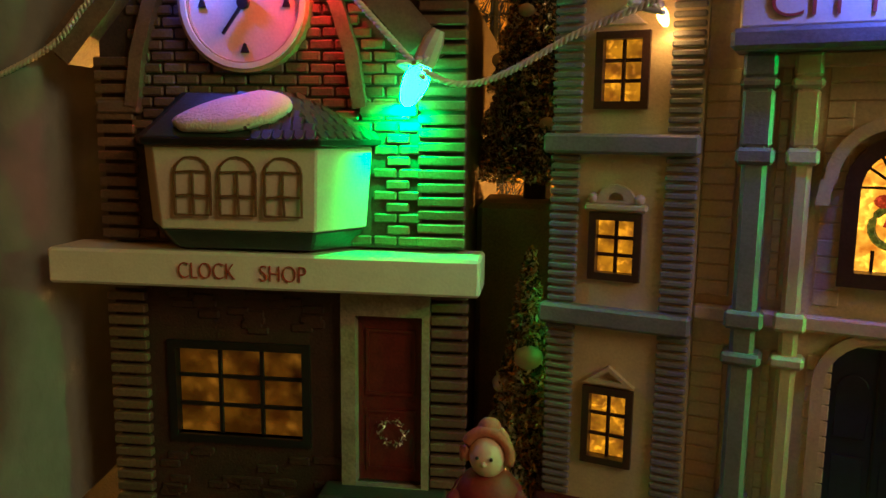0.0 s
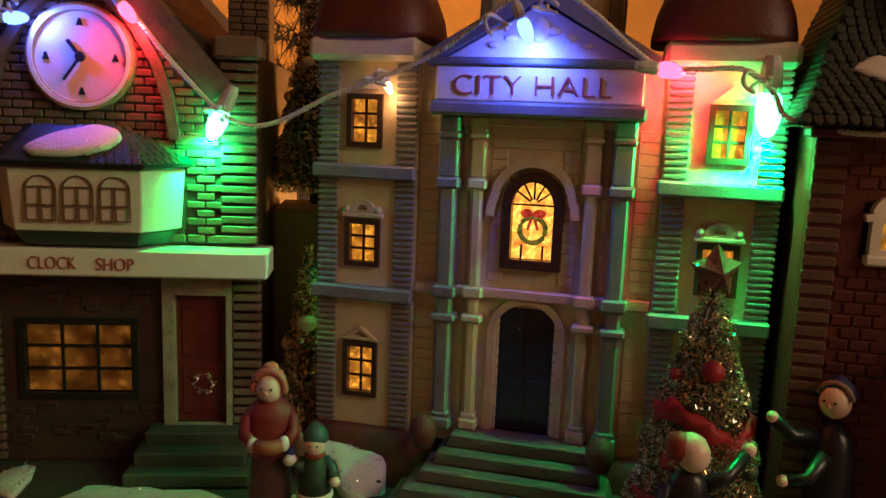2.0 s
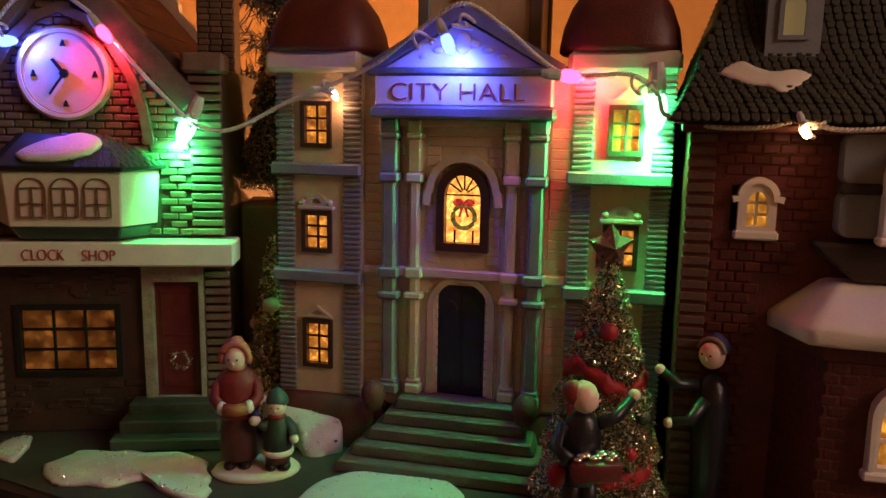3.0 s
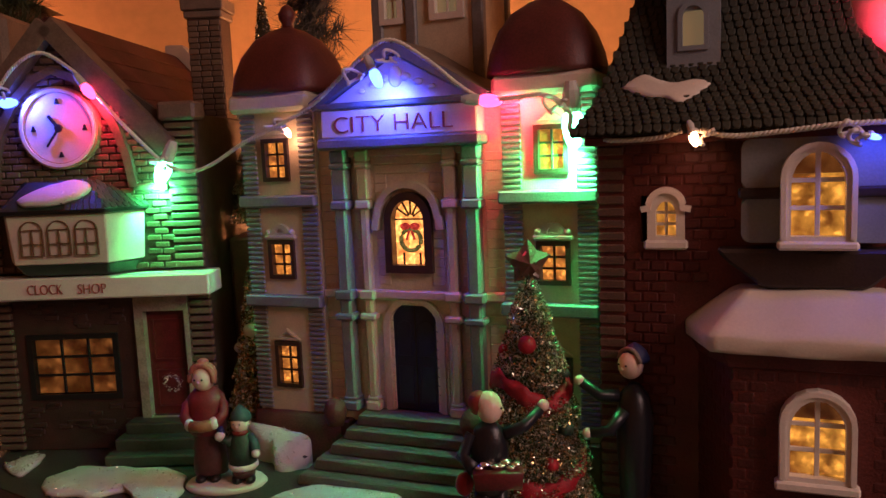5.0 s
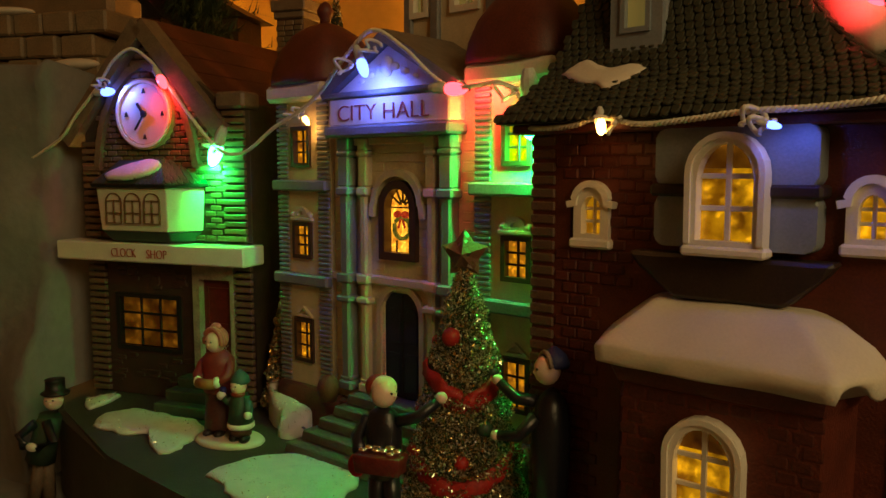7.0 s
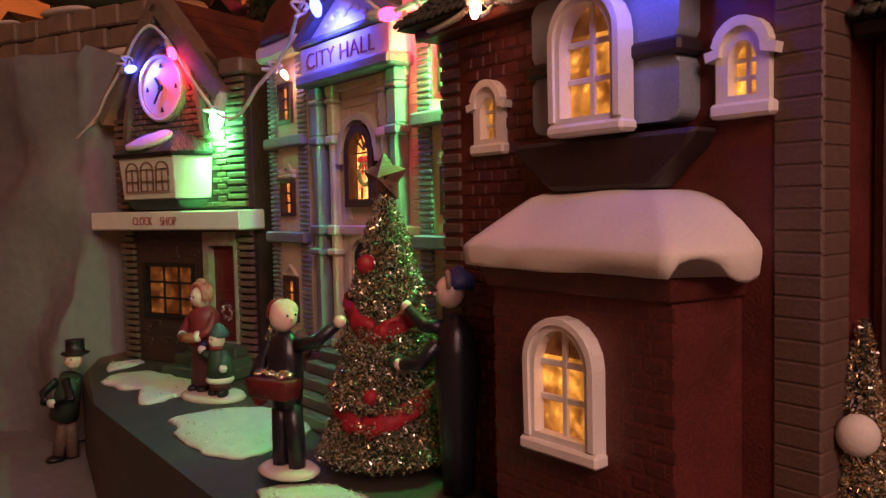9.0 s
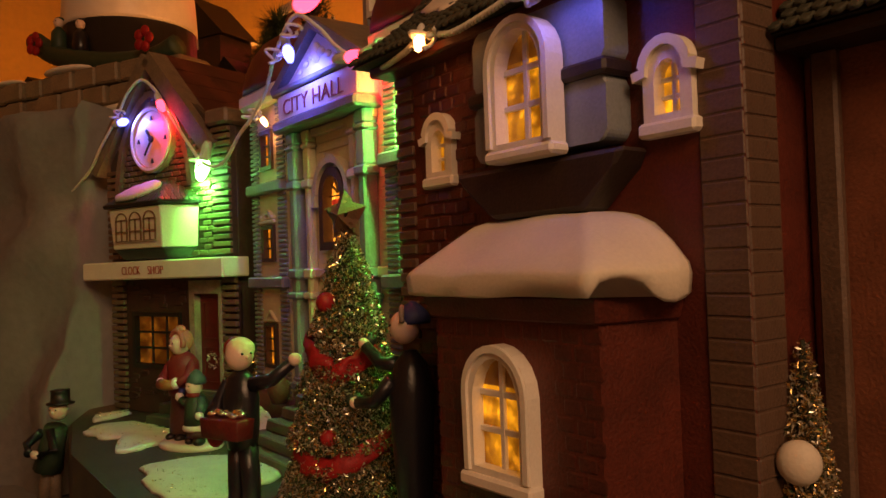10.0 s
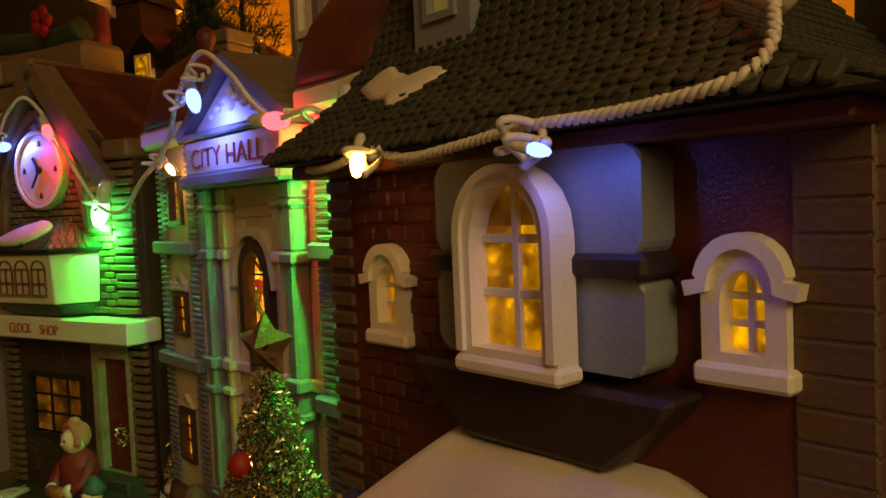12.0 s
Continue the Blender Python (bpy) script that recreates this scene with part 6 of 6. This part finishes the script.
# ---------- snow bank, upper tier and what stands on it ----------
def snow_bank():
    bm = bmesh.new()
    nx, nz = 50, 26
    g = []
    for i in range(nx + 1):
        x = -0.108 - 0.5 * i / nx
        row = []
        for j in range(nz + 1):
            f = j / nz
            z = 0.0 + 0.208 * math.sin(min(f * 1.25, 1) * math.pi / 2)
            y = 0.205 - 0.03 * (1 - f) ** 2 + max(f - 0.8, 0) * 0.6
            q = Vector((x, y, z))
            row.append(bm.verts.new(q + Vector((0, -1, 0.4)) * 0.020 * noise.noise(q * 16) + Vector((0, -1, 0.3)) * 0.006 * noise.noise(q * 60)))
        g.append(row)
    for i in range(nx):
        for j in range(nz):
            bm.faces.new((g[i][j], g[i + 1][j], g[i + 1][j + 1], g[i][j + 1]))
    back = [[bm.verts.new((r[0].co.x, 0.36, 0.0)), bm.verts.new((r[0].co.x, 0.36, 0.2))] for r in g]
    for i in range(nx):
        bm.faces.new((g[i][-1], g[i + 1][-1], back[i + 1][1], back[i][1]))
        bm.faces.new((back[i][1], back[i + 1][1], back[i + 1][0], back[i][0]))
    bm.faces.new([v for v in g[0]] + [back[0][1], back[0][0]])
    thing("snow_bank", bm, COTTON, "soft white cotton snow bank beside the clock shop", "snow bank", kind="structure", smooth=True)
snow_bank()

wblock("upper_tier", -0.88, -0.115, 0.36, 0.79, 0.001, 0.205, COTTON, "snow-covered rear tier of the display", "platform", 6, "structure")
ledge = base_of("stone_wall", Matrix.Translation((-0.30, 0.23, 0.2045)), "brown stone retaining wall with snow on its ledge", "wall")
rnd = random.Random(3)
for j in range(3):
    x = -0.20
    while x < 0.19:
        w = rnd.uniform(0.012, 0.024)
        bm = bmesh.new()
        y = rnd.uniform(-0.002, 0.002)
        solid(bm, [(x, y, j * 0.0125), (x + w - 0.001, y, j * 0.0125), (x + w - 0.001, 0.03, j * 0.0125), (x, 0.03, j * 0.0125)], [(x, y, j * 0.0125 + 0.0117), (x + w - 0.001, y, j * 0.0125 + 0.0117), (x + w - 0.001, 0.03, j * 0.0125 + 0.0117), (x, 0.03, j * 0.0125 + 0.0117)])
        part("stone", bevel(bm, 1.2), STONE, ledge)
        x += w
for x, y, r in ((-0.12, 0.004, 0.014), (0.02, 0.004, 0.018), (0.07, 0.004, 0.012), (0.13, 0.004, 0.016)):
    part("ledge_snow", ball((x, y, 0.0385), r, (1.3, 0.55, 0.18)), SNOWPLAIN, ledge, smooth=True)
    part("ledge_snow", ball((x + 0.05, y - 0.004, 0.008), r * 0.8, (1.2, 0.4, 0.25)), SNOWPLAIN, ledge, smooth=True)
wblock("rock_shelf", -0.52, -0.10, 0.262, 0.36, 0.199, 0.2425, STONE, "brown stone shelf behind the retaining wall", "platform", 3, "structure")

lh = base_of("lighthouse", Matrix.Translation((-0.299, 0.392, 0.2052)), "black and white banded porcelain lighthouse", "miniature building")
part("tower_black", lathe([(0.058, 0.0), (0.0555, 0.121)], seg=28), BLACKISH, lh, "glossy black band", smooth=True)
part("tower_white", lathe([(0.0562, 0.1212), (0.0568, 0.124), (0.055, 0.153), (0.0545, 0.155)], seg=28), WHITE, lh, "white band", smooth=True)
part("tower_black", lathe([(0.054, 0.1552), (0.050, 0.24)], seg=28), BLACKISH, lh, smooth=True)
for dx, m_, r in ((-0.318, COATGREEN, 0.0), (-0.291, COATBLACK, 0.0)):
    figure("small_figurine", (dx, 0.335, 0.300 if dx < -0.3 else 0.294), [(lathe([(0.006, 0), (0.007, 0.008), (0.006, 0.018), (0.002, 0.023)], (0, 0, 0), 10), m_), *head(0, 0, 0.0265, 0.0042, [(ball((0, 0.001, 0.0295), 0.0036, (1, 1, 0.6)), m_)])], "small porcelain figure seated in the green boat", 0)
tb = bmesh.new()
tube(smooth_path([(-0.350, 0.336, 0.316), (-0.322, 0.334, 0.300), (-0.285, 0.332, 0.289), (-0.245, 0.332, 0.281), (-0.205, 0.334, 0.279), (-0.182, 0.336, 0.286)], 0.006), 0.0085, 10, tb)
thing("garland", tb, COATGREEN, "green canoe-shaped garland before the lighthouse", "garland", smooth=True)
wblock("shelf_rock", -0.36, -0.17, 0.325, 0.36, 0.2427, 0.2765, STONE, "brown rock under the garland", "rock", 4)
for x, z in ((-0.326, 0.306), (-0.199, 0.289)):
    fl = bmesh.new()
    for k in range(5):
        a = 2 * math.pi * k / 5
        ball((x + 0.006 * math.cos(a), 0.318, z + 0.006 * math.sin(a)), 0.0042, (1, 0.5, 1), fl)
    thing("poinsettia", fl, REDVELVET, "red poinsettia flower on the garland", "flower", "poinsettias", smooth=True)

def far_house(at, w, h, roof_h, label):
    x, y, z = at
    p = base_of("far_house", Matrix.Translation(at), label, "miniature building", "houses on the upper tier")
    bm = bmesh.new()
    solid(bm, [(-w, 0, 0), (w, 0, 0), (w, 0.05, 0), (-w, 0.05, 0)], [(-w, 0, h), (w, 0, h), (w, 0.05, h), (-w, 0.05, h)])
    part("wall", bm, STUCCO, p)
    bm = bmesh.new()
    solid(bm, [(-w * 1.2, -0.004, h), (w * 1.2, -0.004, h), (0, -0.004, h + roof_h)], [(-w * 1.2, 0.055, h), (w * 1.2, 0.055, h), (0, 0.055, h + roof_h)])
    part("roof", bm, BLACKISH, p)
    wf = bmesh.new()
    solid(wf, [(-0.008, -0.006, h - 0.012), (0.008, -0.006, h - 0.012), (0.008, -0.006, h + 0.012), (-0.008, -0.006, h + 0.012)], [(-0.008, 0.0, h - 0.012), (0.008, 0.0, h - 0.012), (0.008, 0.0, h + 0.012), (-0.008, 0.0, h + 0.012)])
    wn = part("window", wf, WHITE, p)
    bm = bmesh.new()
    solid(bm, [(-0.006, -0.0072, h - 0.01), (0.006, -0.0072, h - 0.01), (0.006, -0.0072, h + 0.01), (-0.006, -0.0072, h + 0.01)], [(-0.006, -0.0062, h - 0.01), (0.006, -0.0062, h - 0.01), (0.006, -0.0062, h + 0.01), (-0.006, -0.0062, h + 0.01)])
    part("pane", bm, YELLOWPANE, wn)
far_house((-0.386, 0.55, 0.2052), 0.04, 0.17, 0.05, "dark little house with a lit window on the upper tier")
far_house((-0.60, 0.50, 0.2052), 0.05, 0.11, 0.04, "dark little house on the upper tier")
far_house((-0.247, 0.455, 0.2052), 0.024, 0.078, 0.03, "dark little house with a lit window behind the shop")
far_house((-0.315, 0.62, 0.2052), 0.07, 0.11, 0.045, "dark little house behind the shop roof")
